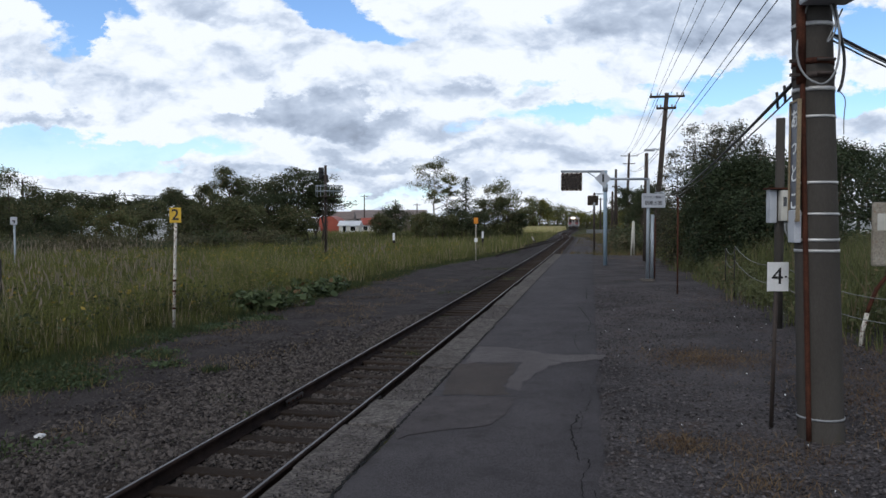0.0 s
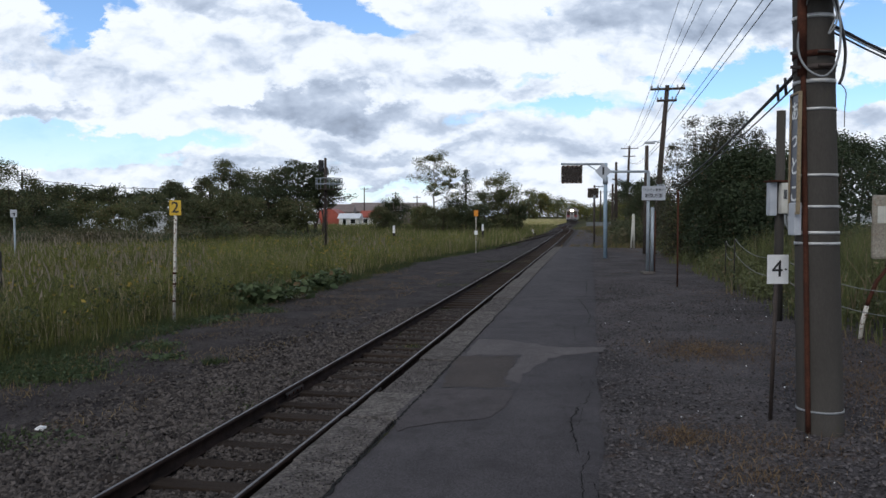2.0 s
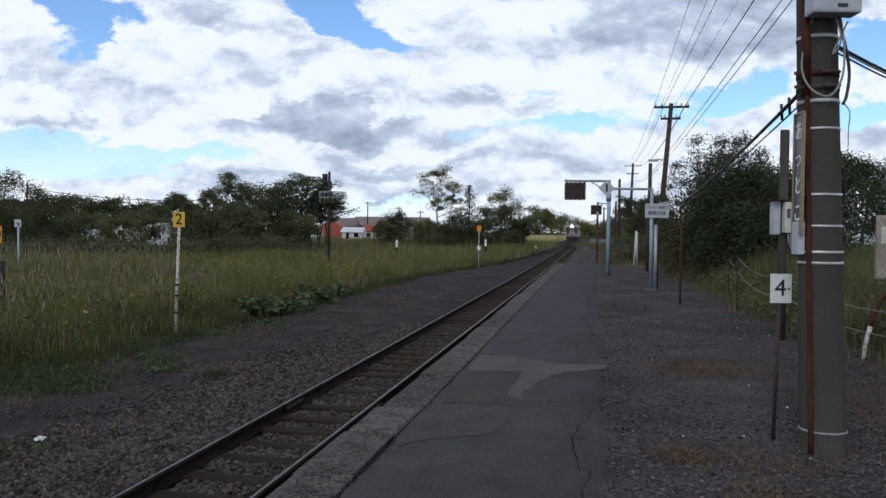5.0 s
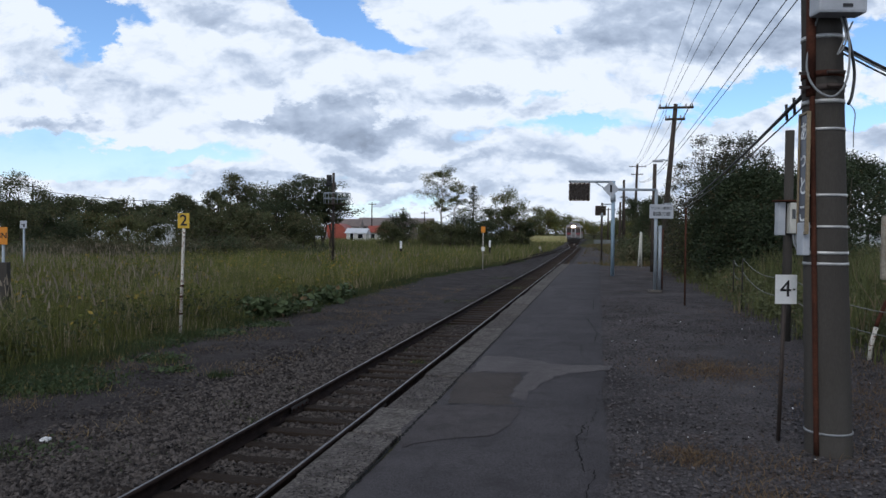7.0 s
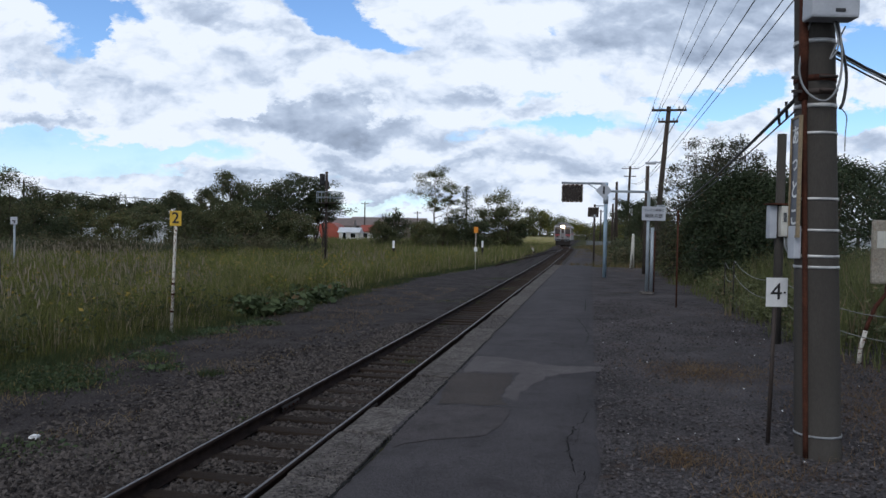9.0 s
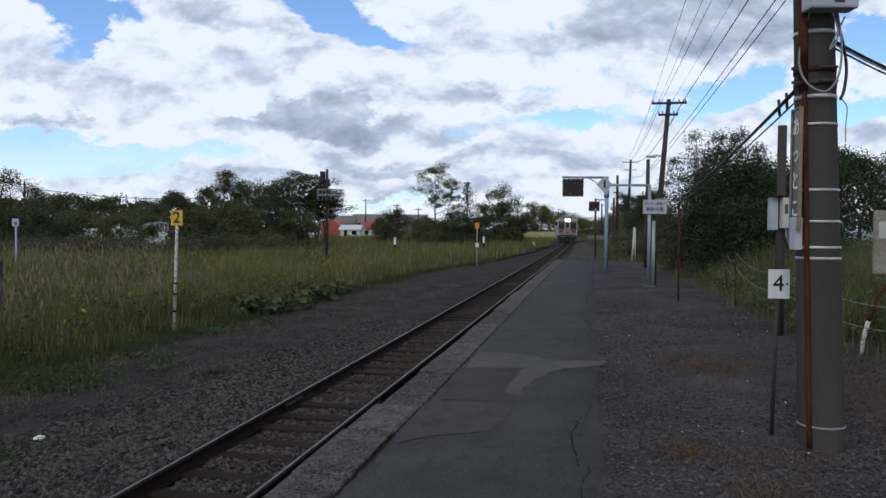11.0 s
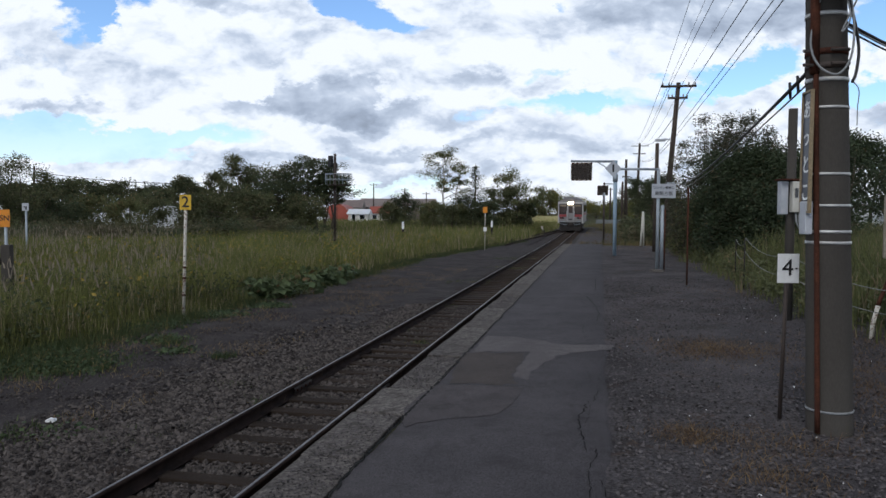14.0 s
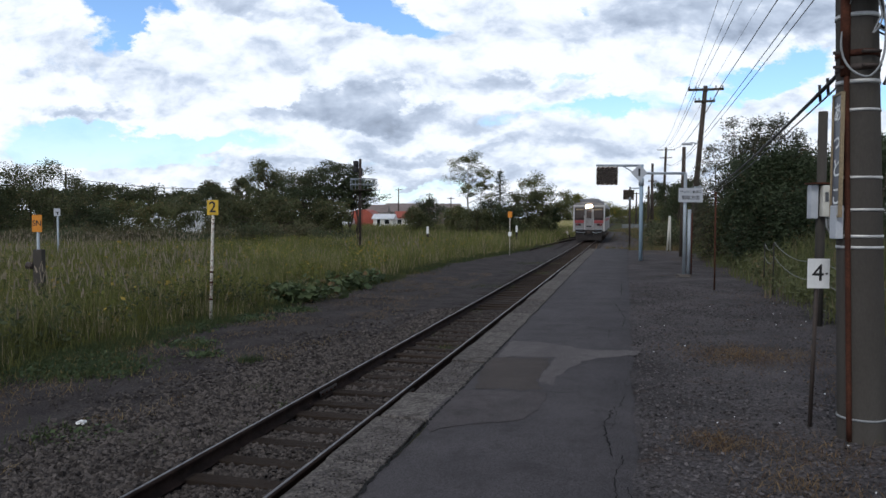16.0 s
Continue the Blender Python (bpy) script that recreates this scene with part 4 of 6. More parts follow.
    tagged(new("broad_plants", leaves_mesh("broad_plants", np.array(cs), np.array(sz), BROAD, 25, 0.25, 0.9)), "broad-leaved green plants along the meadow's edge", "plants", kind="stuff")
    cs, sz = [], []
    for i in range(700):
        y = rs.uniform(14, 60)
        o = rs.uniform(-26, -6.4)
        x0, y0 = -3.47 + SLOPE * y + o * math.cos(LEAN), y - o * math.sin(LEAN)
        top = rs.uniform(0.6, 1.3)
        for j in range(34):
            h = top * rs.uniform(0.2, 1) ** 0.6
            cs.append((x0 + rs.normal(0, 0.16), y0 + rs.normal(0, 0.16), LAND_Z + rise(y0) + h))
            sz.append(rs.uniform(0.03, 0.075))
    tagged(new("meadow_weeds", leaves_mesh("meadow_weeds", np.array(cs), np.array(sz), WEED, 26, 0.6)), "leafy weeds and goldenrod standing in the meadow", "plants", kind="stuff")
    cs, sz = [], []
    for i in range(170):
        y = rs.uniform(7, 22)
        o = -6.6 - 6 * rs.uniform(0, 1) ** 1.4
        x0, y0 = -3.47 + SLOPE * y + o * math.cos(LEAN), y - o * math.sin(LEAN)
        top = rs.uniform(0.35, 1.05)
        for j in range(40):
            h = top * rs.uniform(0.1, 1) ** 0.7
            cs.append((x0 + rs.normal(0, 0.20), y0 + rs.normal(0, 0.20), LAND_Z + h))
            sz.append(rs.uniform(0.025, 0.07))
    tagged(new("dark_weeds", leaves_mesh("dark_weeds", np.array(cs), np.array(sz), LEAF_DARK, 27, 0.6)), "dark leafy weeds low in the meadow's front edge", "plants", kind="stuff")
    # dry wisps on the yard
    spots = [(1.75, 5.5, 0.30, 600), (2.3, 5.3, 0.5, 500), (3.6, 5.4, 0.6, 700), (3.9, 6.4, 0.8, 700), (4.6, 8.2, 0.9, 700), (3.2, 9.0, 0.8, 2600), (9.3, 37.5, 1.7, 900), (8.2, 34.5, 1.3, 500), (4.2, 7.4, 1.0, 2000), (4.4, 6.0, 0.8, 1600), (5.4, 9.6, 1.0, 900), (6.5, 15.5, 1.6, 900), (8.5, 22, 2.0, 900), (2.0, 4.6, 0.35, 400), (9, 30, 2, 800)]
    ps = np.concatenate([np.stack([rs.normal(x, r * 0.5, n), rs.normal(y, r * 0.5, n)], 1) for x, y, r, n in spots])
    blades("dry_wisps", np.column_stack([ps, np.full(len(ps), -0.01)]), rs.uniform(0.02, 0.08, len(ps)), rs.uniform(0.003, 0.007, len(ps)), YARD_STRAW, "thin dry grass lying on the gravel", 19, 2.2)


def leaves_mesh(name, centres, sizes, material, seed, flat=0.5, wide=0.55):
    """Folded leaf shapes of four corners."""
    rs = np.random.RandomState(seed)
    n = len(centres)
    d = rs.normal(0, 1, (n, 3))
    d[:, 2] *= flat
    d /= np.linalg.norm(d, axis=1)[:, None]
    e = np.cross(d, rs.normal(0, 1, (n, 3)))
    e /= np.linalg.norm(e, axis=1)[:, None] + 1e-9
    s = np.asarray(sizes)[:, None]
    c = np.asarray(centres)
    up = np.cross(d, e) * s * 0.15
    v = np.stack([c - d * s, c + e * s * wide + up, c + d * s, c - e * s * wide + up], 1).reshape(-1, 3)
    b = (np.arange(n) * 4)[:, None]
    f = np.concatenate([b + np.array([[0, 1, 2]]), b + np.array([[0, 2, 3]])])
    return sheet(name, v, f, material)


make_meadow()


def tree(name, at, height, spread, leaves, size, leaf, bark, label, seed, trunk=0.16, start=0.3, limbs=9, flatness=0.6, lean=(0, 0), stems=1, clump=0.16, category="tree", gap=0.0, group=""):
    """A tapered trunk with limbs and twigs, and leaf clumps at the twigs' ends."""
    rnd = random.Random(seed)
    rs = np.random.RandomState(seed)
    t = thing(name, label, category, at, group=group)
    wood = B()
    ends = []
    for sidx in range(stems):
        lx, ly = lean[0] + (rnd.uniform(-0.25, 0.25) if stems > 1 else 0), lean[1]
        x0 = rnd.uniform(-0.5, 0.5) * spread * 0.35 if stems > 1 else 0.0
        y0 = rnd.uniform(-0.5, 0.5) * spread * 0.35 if stems > 1 else 0.0
        hh = height * (rnd.uniform(0.75, 1.0) if stems > 1 else 1.0)
        pts = [Vector((x0, y0, -0.15))]
        for i in range(1, 7):
            k = i / 6
            pts.append(Vector((x0 + lx * hh * k + rnd.uniform(-0.03, 0.03) * hh, y0 + ly * hh * k + rnd.uniform(-0.03, 0.03) * hh, hh * 0.93 * k)))
        tube(wood, pts, [trunk * (1 - 0.85 * i / 6) for i in range(7)], 7)
        for j in range(limbs):
            k = start + (1 - start) * (j + rnd.random()) / limbs
            i = min(int(k * 6), 5)
            p = pts[i].lerp(pts[i + 1], k * 6 - i)
            ang = rnd.uniform(0, math.tau)
            reach = spread * 0.5 * (1.0 - 0.55 * max(0, (k - 0.45) / 0.55) ** 1.6) * rnd.uniform(0.6, 1.1)
            tip = p + Vector((math.cos(ang) * reach, math.sin(ang) * reach, reach * rnd.uniform(0.2, 0.75) * (1.2 - flatness)))
            tip.z = min(tip.z, height)
            mid = p.lerp(tip, 0.5) + Vector((0, 0, reach * 0.08))
            r = trunk * 0.45 * (1 - 0.6 * k)
            tube(wood, [p, mid, tip], [r, r * 0.6, r * 0.2], 5, caps=False)
            ends.append((tip, reach))
            for q in range(3):
                b = mid.lerp(tip, rnd.random())
                tw = b + Vector((rnd.uniform(-1, 1), rnd.uniform(-1, 1), rnd.uniform(-0.2, 0.7))) * reach * 0.5
                tube(wood, [b, tw], [r * 0.4, r * 0.1], 4, caps=False)
                ends.append((tw, reach))
        ends.append((pts[-1], spread * 0.2))
    part("trunk", wood, bark, t)
    ends = [e for e in ends if rnd.random() > gap]
    pos = np.array([tuple(e[0]) for e in ends])
    idx = rs.randint(0, len(pos), leaves)
    rad = clump * spread * rs.uniform(0.5, 1.25, len(pos))
    v = rs.normal(0, 1, (leaves, 3))
    v /= np.linalg.norm(v, axis=1)[:, None]
    v *= (rs.uniform(0, 1, leaves) ** 0.45 * rad[idx])[:, None]
    v[:, 2] *= flatness
    c = pos[idx] + v
    c[:, 2] = np.maximum(c[:, 2], 0.15)
    part("crown", leaves_mesh("crown", c, size * rs.uniform(0.55, 1.2, leaves), leaf, seed + 1), leaf, t)
    return t


def conifer(name, at, height, spread, count, label, seed):
    rnd = random.Random(seed)
    t = thing(name, label, "tree", at)
    wood = tube(B(), [(0, 0, -0.2), (0, 0, height * 0.5), (0, 0, height)], [0.16, 0.1, 0.02], 7)
    cs = []
    for i in range(26):
        k = 0.18 + 0.8 * i / 26
        for j in range(5):
            a = rnd.uniform(0, math.tau)
            reach = spread * 0.5 * (1.05 - k) ** 0.8 * rnd.uniform(0.6, 1.15)
            p, q = Vector((0, 0, height * k)), Vector((math.cos(a) * reach, math.sin(a) * reach, height * k - reach * 0.25))
            tube(wood, [p, q], [0.03, 0.008], 4, caps=False)
            for m in range(count):
                f = rnd.uniform(0.15, 1.05)
                cs.append(tuple(p.lerp(q, f) + Vector((rnd.gauss(0, 0.12), rnd.gauss(0, 0.12), rnd.gauss(-0.05, 0.08)))))
    part("trunk", wood, BARK, t)
    part("crown", leaves_mesh("crown", np.array(cs), np.full(len(cs), 0.10), NEEDLE, seed), NEEDLE, t)
    return t


def make_trees():
    rnd = random.Random(21)

    def put(u, y):
        """Bearing u (metres aside for each metre ahead) and metres ahead."""
        return (u * y, y, LAND_Z + rise(y))

    # the big group behind the meadow
    G = "trees behind the meadow"
    for u, y, h, s, m in ((-0.345, 84, 6.2, 5, LEAF_MID), (-0.318, 86, 6.6, 5, LEAF_MID), (-0.278, 80, 8.2, 5.5, LEAF_MID), (-0.256, 84, 7.3, 6, LEAF_MID), (-0.228, 82, 7.4, 6.0, LEAF_MID),
                          (-0.23, 76, 4.9, 6, LEAF_DARK), (-0.29, 74, 4.6, 6, LEAF_MID), (-0.26, 72, 4.2, 5, LEAF_MID), (-0.20, 75, 3.8, 5, LEAF_MID), (-0.33, 74, 4.0, 5, LEAF_MID)):
        tree("tree", put(u, y), h, s, 9500, 0.10, m, BARK, "broad dark-green tree with spreading layered crown behind the meadow", rnd.randint(0, 9999), 0.17, 0.10, 18, 0.8, group=G, clump=0.15)
    for u, y, h, s, seed in ((-0.205, 78, 8.1, 7.5, 5), (-0.178, 79, 7.9, 7.0, 6), (-0.162, 80, 6.9, 4.5, 8)):
        tree("tree", put(u, y), h, s, 9000, 0.10, LEAF_DARK, BARK, "dark tree with flat layered crown on several bare stems", seed, 0.13, 0.42, 13, 0.42, group=G, clump=0.13, stems=2)
    # the row at the far side
    for i in range(19):
        u = -0.66 + i * 0.0185
        y = 92 + rnd.uniform(-6, 8)
        tree("tree", put(u, y), rnd.uniform(4.7, 5.6) + (0.7 if -0.52 < u < -0.42 else 0), rnd.uniform(4.5, 6.5), 4200, 0.14, rnd.choice([LEAF_MID, LEAF_DARK, LEAF_DARK]), BARK, "dense round green tree in a far row", rnd.randint(0, 9999), 0.14, 0.12, 11, 0.85, group="far row of trees", clump=0.16)
    for u, y, h, s, m in ((-0.568, 58, 6.5, 4.6, LEAF_MID), (-0.60, 56, 5.9, 5, LEAF_MID), (-0.535, 62, 3.8, 4, LEAF_DARK), (-0.475, 70, 3.7, 4, LEAF_LIGHT), (-0.425, 68, 3.5, 3.6, LEAF_LIGHT), (-0.40, 74, 3.5, 4, LEAF_MID), (-0.66, 54, 5.0, 5, LEAF_DARK), (-0.51, 66, 2.8, 5, LEAF_DARK)):
        tree("tree", put(u, y), h, s, 8000, 0.085, m, BARK, "bushy green tree at the meadow's edge", rnd.randint(0, 9999), 0.10, 0.06, 14, 0.9, group="bushy trees at the meadow's edge", clump=0.20)
    # dark low scrub between meadow and trees
    for i in range(26):
        u = -0.70 + i * 0.0205
        y = 50 + 14 * (i / 26) + rnd.uniform(-3, 3)
        tree("shrub", put(u, y), rnd.uniform(0.7, 1.7), rnd.uniform(2.2, 4.2), 1500, 0.095, rnd.choice([SCRUB, LEAF_DARK, SCRUB]), BARK, "low olive-brown shrub at the back of the meadow", rnd.randint(0, 9999), 0.03, 0.08, 7, 0.7, stems=3, clump=0.22, category="shrub", group="scrub behind the meadow")
    # scrub among the poles past the platform
    for i in range(22):
        y = rnd.uniform(44, 92)
        u = rnd.uniform(0.232, 0.30)
        tree("shrub", (u * y, y, land_height(u * y, y)), rnd.uniform(1.0, 2.2), rnd.uniform(1.8, 3.2), 1700, 0.075, rnd.choice([SCRUB, LEAF_MID, LEAF_DARK]), BARK, "rank green shrub among the line-side poles", rnd.randint(0, 9999), 0.03, 0.08, 7, 0.8, stems=3, clump=0.2, category="shrub", group="scrub among the poles")
    # the tall open-crowned tree and its neighbours
    tree("tree", put(-0.010, 100), 10.4, 8.5, 9000, 0.085, LEAF_LIGHT, BIRCH, "tall slender tree with sparse open crown and pale trunk", 77, 0.17, 0.42, 17, 0.7, gap=0.15, clump=0.10)
    tree("tree", put(0.004, 99), 8.2, 3.5, 2000, 0.085, LEAF_LIGHT, BIRCH, "thin leaning tree with pale trunk and few leaves", 78, 0.10, 0.6, 8, 0.5, lean=(0.06, 0), clump=0.13)
    conifer("fir_tree", put(0.030, 104), 9.0, 4.8, 15, "dark pointed fir tree among broadleaf trees", 31)
    for u, y, h, s, m in ((0.072, 104, 8.0, 6.2, LEAF_LIGHT), (0.055, 102, 5.6, 5.4, LEAF_MID), (0.086, 103, 5.8, 5.2, LEAF_MID), (0.025, 100, 4.2, 6, LEAF_DARK), (-0.025, 101, 3.4, 5, LEAF_LIGHT), (-0.063, 108, 4.6, 5, LEAF_DARK), (-0.08, 104, 3.4, 4, LEAF_MID), (0.095, 106, 3.6, 3.5, LEAF_DARK), (0.045, 98, 3.5, 5, LEAF_DARK), (0.0, 97, 3.0, 5, LEAF_MID)):
        tree("tree", put(u, y), h, s, 7000, 0.105, m, BARK, "leafy green tree in a clump by the line", rnd.randint(0, 9999), 0.14, 0.08, 14, 0.9, group="clump of trees by the line", clump=0.17)
    # woods beyond the bend
    for u, y, h, s in ((0.118, 250, 10.4, 10), (0.127, 255, 9.4, 9), (0.108, 245, 6.6, 9), (0.137, 270, 8.0, 12), (0.150, 280, 7.4, 13), (0.162, 290, 6.6, 13), (0.175, 300, 4.6, 12), (0.188, 300, 4.4, 12), (0.2, 290, 4.6, 12), (0.212, 280, 4.8, 12), (0.225, 260, 5, 12), (0.238, 240, 5, 12), (0.25, 220, 5, 11), (0.27, 200, 5, 11), (0.29, 180, 5, 11)):
        tree("tree", put(u, y), h, s, 3000, 0.27, rnd.choice([WEED, LEAF_LIGHT, LEAF_LIGHT]), BARK, "distant green woodland tree beyond the bend", rnd.randint(0, 9999), 0.25, 0.08, 10, 0.85, group="distant woodland", clump=0.2)
    # the big thicket right of the yard
    for u, y, h, s, n in ((0.312, 31, 3.4, 2.2, 5500), (0.330, 30, 5.0, 2.3, 8000), (0.350, 29, 5.9, 2.7, 13000), (0.374, 28, 5.6, 2.9, 14000), (0.408, 28, 4.9, 3.0, 11000)):
        tree("bush", (u * y, y, 0), h, s, n, 0.040, WILLOW, BARK, "tall grey-green willow bush with open twiggy top", rnd.randint(0, 9999), 0.045, 0.15, 15, 0.85, stems=5, clump=0.11, category="bush", group="thicket behind the yard")
    for u, y, h, s, n, m in ((0.366, 27, 3.4, 2.7, 15000, THICKET), (0.390, 26, 4.0, 3.2, 24000, THICKET), (0.418, 25.5, 4.1, 3.4, 24000, THICKET), (0.446, 25, 4.0, 3.4, 20000, THICKET), (0.478, 24, 4.1, 3.6, 15000, THICKET), (0.428, 23.6, 2.5, 3.0, 14000, THICKET), (0.396, 24.6, 2.4, 2.6, 13000, THICKET), (0.342, 28, 2.6, 2.4, 8000, LEAF_MID), (0.322, 29, 2.0, 2.4, 6500, WILLOW)):
        tree("bush", (u * y, y, 0), h, s, n, 0.052, m, BARK, "dense dark-green rounded bush behind the yard", rnd.randint(0, 9999), 0.045, 0.1, 11, 0.9, stems=4, clump=0.20, category="bush", group="thicket behind the yard")
    for u, y, h, s, m in ((0.518, 42, 6.4, 4.6, THICKET), (0.548, 43, 6.0, 4.6, THICKET), (0.60, 46, 3.0, 4, THICKET), (0.262, 84, 5.6, 4.2, LEAF_DARK), (0.243, 96, 6.2, 4.4, LEAF_DARK), (0.282, 80, 5.8, 4.6, LEAF_DARK), (0.228, 110, 5.4, 4.6, LEAF_MID)):
        tree("tree", (u * y, y, -0.1), h, s, 8000, 0.085, m, BARK, "dark-green tree with uneven crown behind the thicket", rnd.randint(0, 9999), 0.14, 0.30, 16, 0.85, group="trees behind the thicket", clump=0.18)


make_trees()


# ---- poles, signs and mirrors ----


def make_concrete_pole():
    t = thing("utility_pole", "round weathered concrete utility pole with rusty conduit and steel straps", "utility pole", (2.834, 5.67, 0))
    top = Vector((-0.28, 0.05, 8.0))

    def axis(z):
        return Vector((top.x * z / 8, top.y * z / 8, z))

    def radius(z):
        return 0.163 - 0.0080 * z
    part("shaft", tube(B(), [axis(-0.2), axis(0.0), axis(2), axis(4), axis(6), axis(8)], [radius(z) for z in (0, 0, 2, 4, 6, 8)], 32), POLE_CONCRETE, t)
    # conduit up the track side of the shaft
    pts = []
    for i in range(21):
        z = i * 0.15
        a = radians(217)
        p = axis(z)
        pts.append((p.x + math.cos(a) * (radius(z) + 0.012), p.y + math.sin(a) * (radius(z) + 0.012), z))
    part("conduit", tube(B(), pts, 0.019, 10), RUST, t, "rust-red iron conduit")
    for z, h in ((0.16, 0.016), (1.40, 0.022), (1.48, 0.022), (1.67, 0.020), (1.90, 0.020), (2.38, 0.020), (2.58, 0.03), (3.05, 0.03)):
        p = axis(z)
        bm = tube(B(), [(p.x, p.y, z - h / 2), (p.x, p.y, z + h / 2)], radius(z) + 0.005, 32)
        part("strap", bm, STRAP if z > 1 else CABLE_GREY, t)
    for z in (2.78, 2.68):
        p = axis(z)
        part("clamp_band", tube(B(), [(p.x, p.y, z - 0.022), (p.x, p.y, z + 0.022)], radius(z) + 0.006, 32), RUST if z > 2.7 else DARK_STEEL, t)
        part("bolt", box(B(), (p.x - radius(z) - 0.03, p.y - 0.10, z), (0.09, 0.02, 0.02)), DARK_STEEL, t)
        bm = tube(B(), [(p.x - 0.05, p.y - radius(z) - 0.03, z), (p.x + 0.08, p.y - radius(z) - 0.03, z)], 0.012, 8)
        part("bolt", bm, DARK_STEEL, t)
    # rust-red stain high on the track side, modelled as an added round bar
    p = axis(3.0)
    part("rust_stain_bar", tube(B(), [(p.x - 0.115, p.y - 0.085, 2.62), (p.x - 0.13, p.y - 0.085, 3.5)], 0.034, 12), RUST, t, "rust-brown stain on the shaft, built as a bar")
    # loops of cable
    for k, (pts, r, m) in enumerate((
            ([(0.02, -0.17, 3.2), (0.05, -0.19, 2.95), (0.03, -0.20, 2.72), (-0.06, -0.20, 2.60), (-0.17, -0.16, 2.66), (-0.21, -0.10, 2.82), (-0.18, -0.10, 3.05), (-0.14, -0.12, 3.2)], 0.008, CABLE_GREY),
            ([(0.0, -0.18, 3.18), (0.07, -0.17, 2.95), (0.12, -0.13, 2.78), (0.10, -0.14, 2.62), (0.06, -0.17, 2.55)], 0.011, CABLE),
            ([(-0.02, -0.18, 3.2), (0.02, -0.2, 3.0), (-0.04, -0.2, 2.9), (0.10, -0.13, 3.15)], 0.006, CABLE_GREY),
            ([(0.06, -0.17, 2.56), (0.13, -0.13, 2.50), (0.14, -0.10, 2.38), (0.135, -0.11, 2.25)], 0.004, CABLE_GREY))):
        fine = []
        for i in range(len(pts) - 1):
            a = [Vector(pts[max(i - 1, 0)]), Vector(pts[i]), Vector(pts[i + 1]), Vector(pts[min(i + 2, len(pts) - 1)])]
            for q in range(5):
                s = q / 5
                fine.append(0.5 * ((2 * a[1]) + (a[2] - a[0]) * s + (2 * a[0] - 5 * a[1] + 4 * a[2] - a[3]) * s * s + (3 * a[1] - a[0] - 3 * a[2] + a[3]) * s ** 3))
        fine.append(Vector(pts[-1]))
        part("cable_loop", tube(B(), [p + Vector((-0.05, 0.02, 0)) for p in fine], r, 6), m, t)
    # white switch box high on the shaft
    p = axis(3.4)
    case = part("switch_box", box(B(), (p.x + 0.02, p.y - 0.21, 3.37), (0.34, 0.16, 0.40), bevel=0.02), PALE_GREY, t, "pale grey switch box")
    part("box_label", box(B(), (p.x + 0.05, p.y - 0.292, 3.22), (0.07, 0.004, 0.025)), CABLE, case)
    # narrow white box and its pipe under the name plate
    part("terminal_box", box(B(), (-0.235, -0.03, 1.58), (0.055, 0.10, 0.24), bevel=0.008), PALE_GREY, t, "white terminal box")
    part("lead", tube(B(), [(-0.17, -0.08, 1.41), (-0.165, -0.08, 1.15), (-0.165, -0.06, 1.04), (-0.16, -0.02, 1.0)], 0.014, 8), CABLE, t)
    # name plate strapped to the shaft, facing the track
    turn = pose(0, 0, 0, 0, 0, -97)
    plate = part("name_plate", box(B(), (0, 0, 0), (0.165, 0.012, 0.86)), NAVY, t, "navy enamel station name plate with white letters")
    plate.matrix_local = Matrix.Translation((-0.235, -0.02, 2.06)) @ turn
    bm = B()
    for x, z, w, h in ((-0.09, 0, 0.016, 0.89), (0.09, 0, 0.016, 0.89), (0, 0.438, 0.165, 0.016), (0, -0.438, 0.165, 0.016)):
        box(bm, (x, -0.004, z), (w, 0.026, h))
    part("frame", bm, OCHRE, plate, "ochre wooden frame")
    for i, ch in enumerate("あっとこ"):
        letters("letter", ch, 0.15, WHITE, plate, (0, -0.008, 0.30 - 0.2 * i), FACING)


def make_number_post():
    t = thing("number_post", "white plate with black number four on a dark leaning post", "sign", (2.572, 5.95, 0))
    part("post", tube(B(), [(0.015, 0.02, -0.1), (0.045, 0.02, 1.2)], 0.017, 8), DARK_STEEL, t)
    plate = part("plate", box(B(), (0.045, 0, 1.185), (0.167, 0.006, 0.228), bevel=0.002), WHITE, t, "white enamel plate")
    letters("numeral", "4", 0.185, BLACK, plate, (0.04, -0.005, 1.185), FACING, heavy=0.0)
    part("bolt", tube(B(), [(0.105, -0.002, 1.185), (0.105, -0.010, 1.185)], 0.008, 8), BLACK, plate)


def make_pipe_post():
    t = thing("pipe_post", "grey-brown steel pipe post carrying meter boxes", "post", (5.137, 11.66, 0))
    part("pipe", tube(B(), [(0, 0, -0.1), (0, 0, 3.2)], 0.066, 16), POLE_CONCRETE, t)
    part("cap", box(B(), (-0.02, -0.06, 2.13), (0.40, 0.26, 0.022)), RUST, t, "rusty rain cover")
    case = part("meter_box", box(B(), (-0.135, -0.03, 1.86), (0.11, 0.14, 0.50), bevel=0.012), PALE_GREY, t, "pale grey meter box")
    case = part("meter_box", box(B(), (0.03, -0.13, 1.87), (0.17, 0.12, 0.46), bevel=0.012), CREAM, t, "cream meter box")
    part("meter_window", box(B(), (0.0, -0.193, 1.93), (0.05, 0.006, 0.14)), DARK_GLASS, case)
    for dx in (0.02, 0.06):
        part("conduit", tube(B(), [(dx, -0.14, 1.64), (dx + 0.01, -0.14, 1.5), (dx + 0.06, -0.13, 1.40), (dx + 0.14, -0.12, 1.36)], 0.014, 8), CABLE_GREY, t)


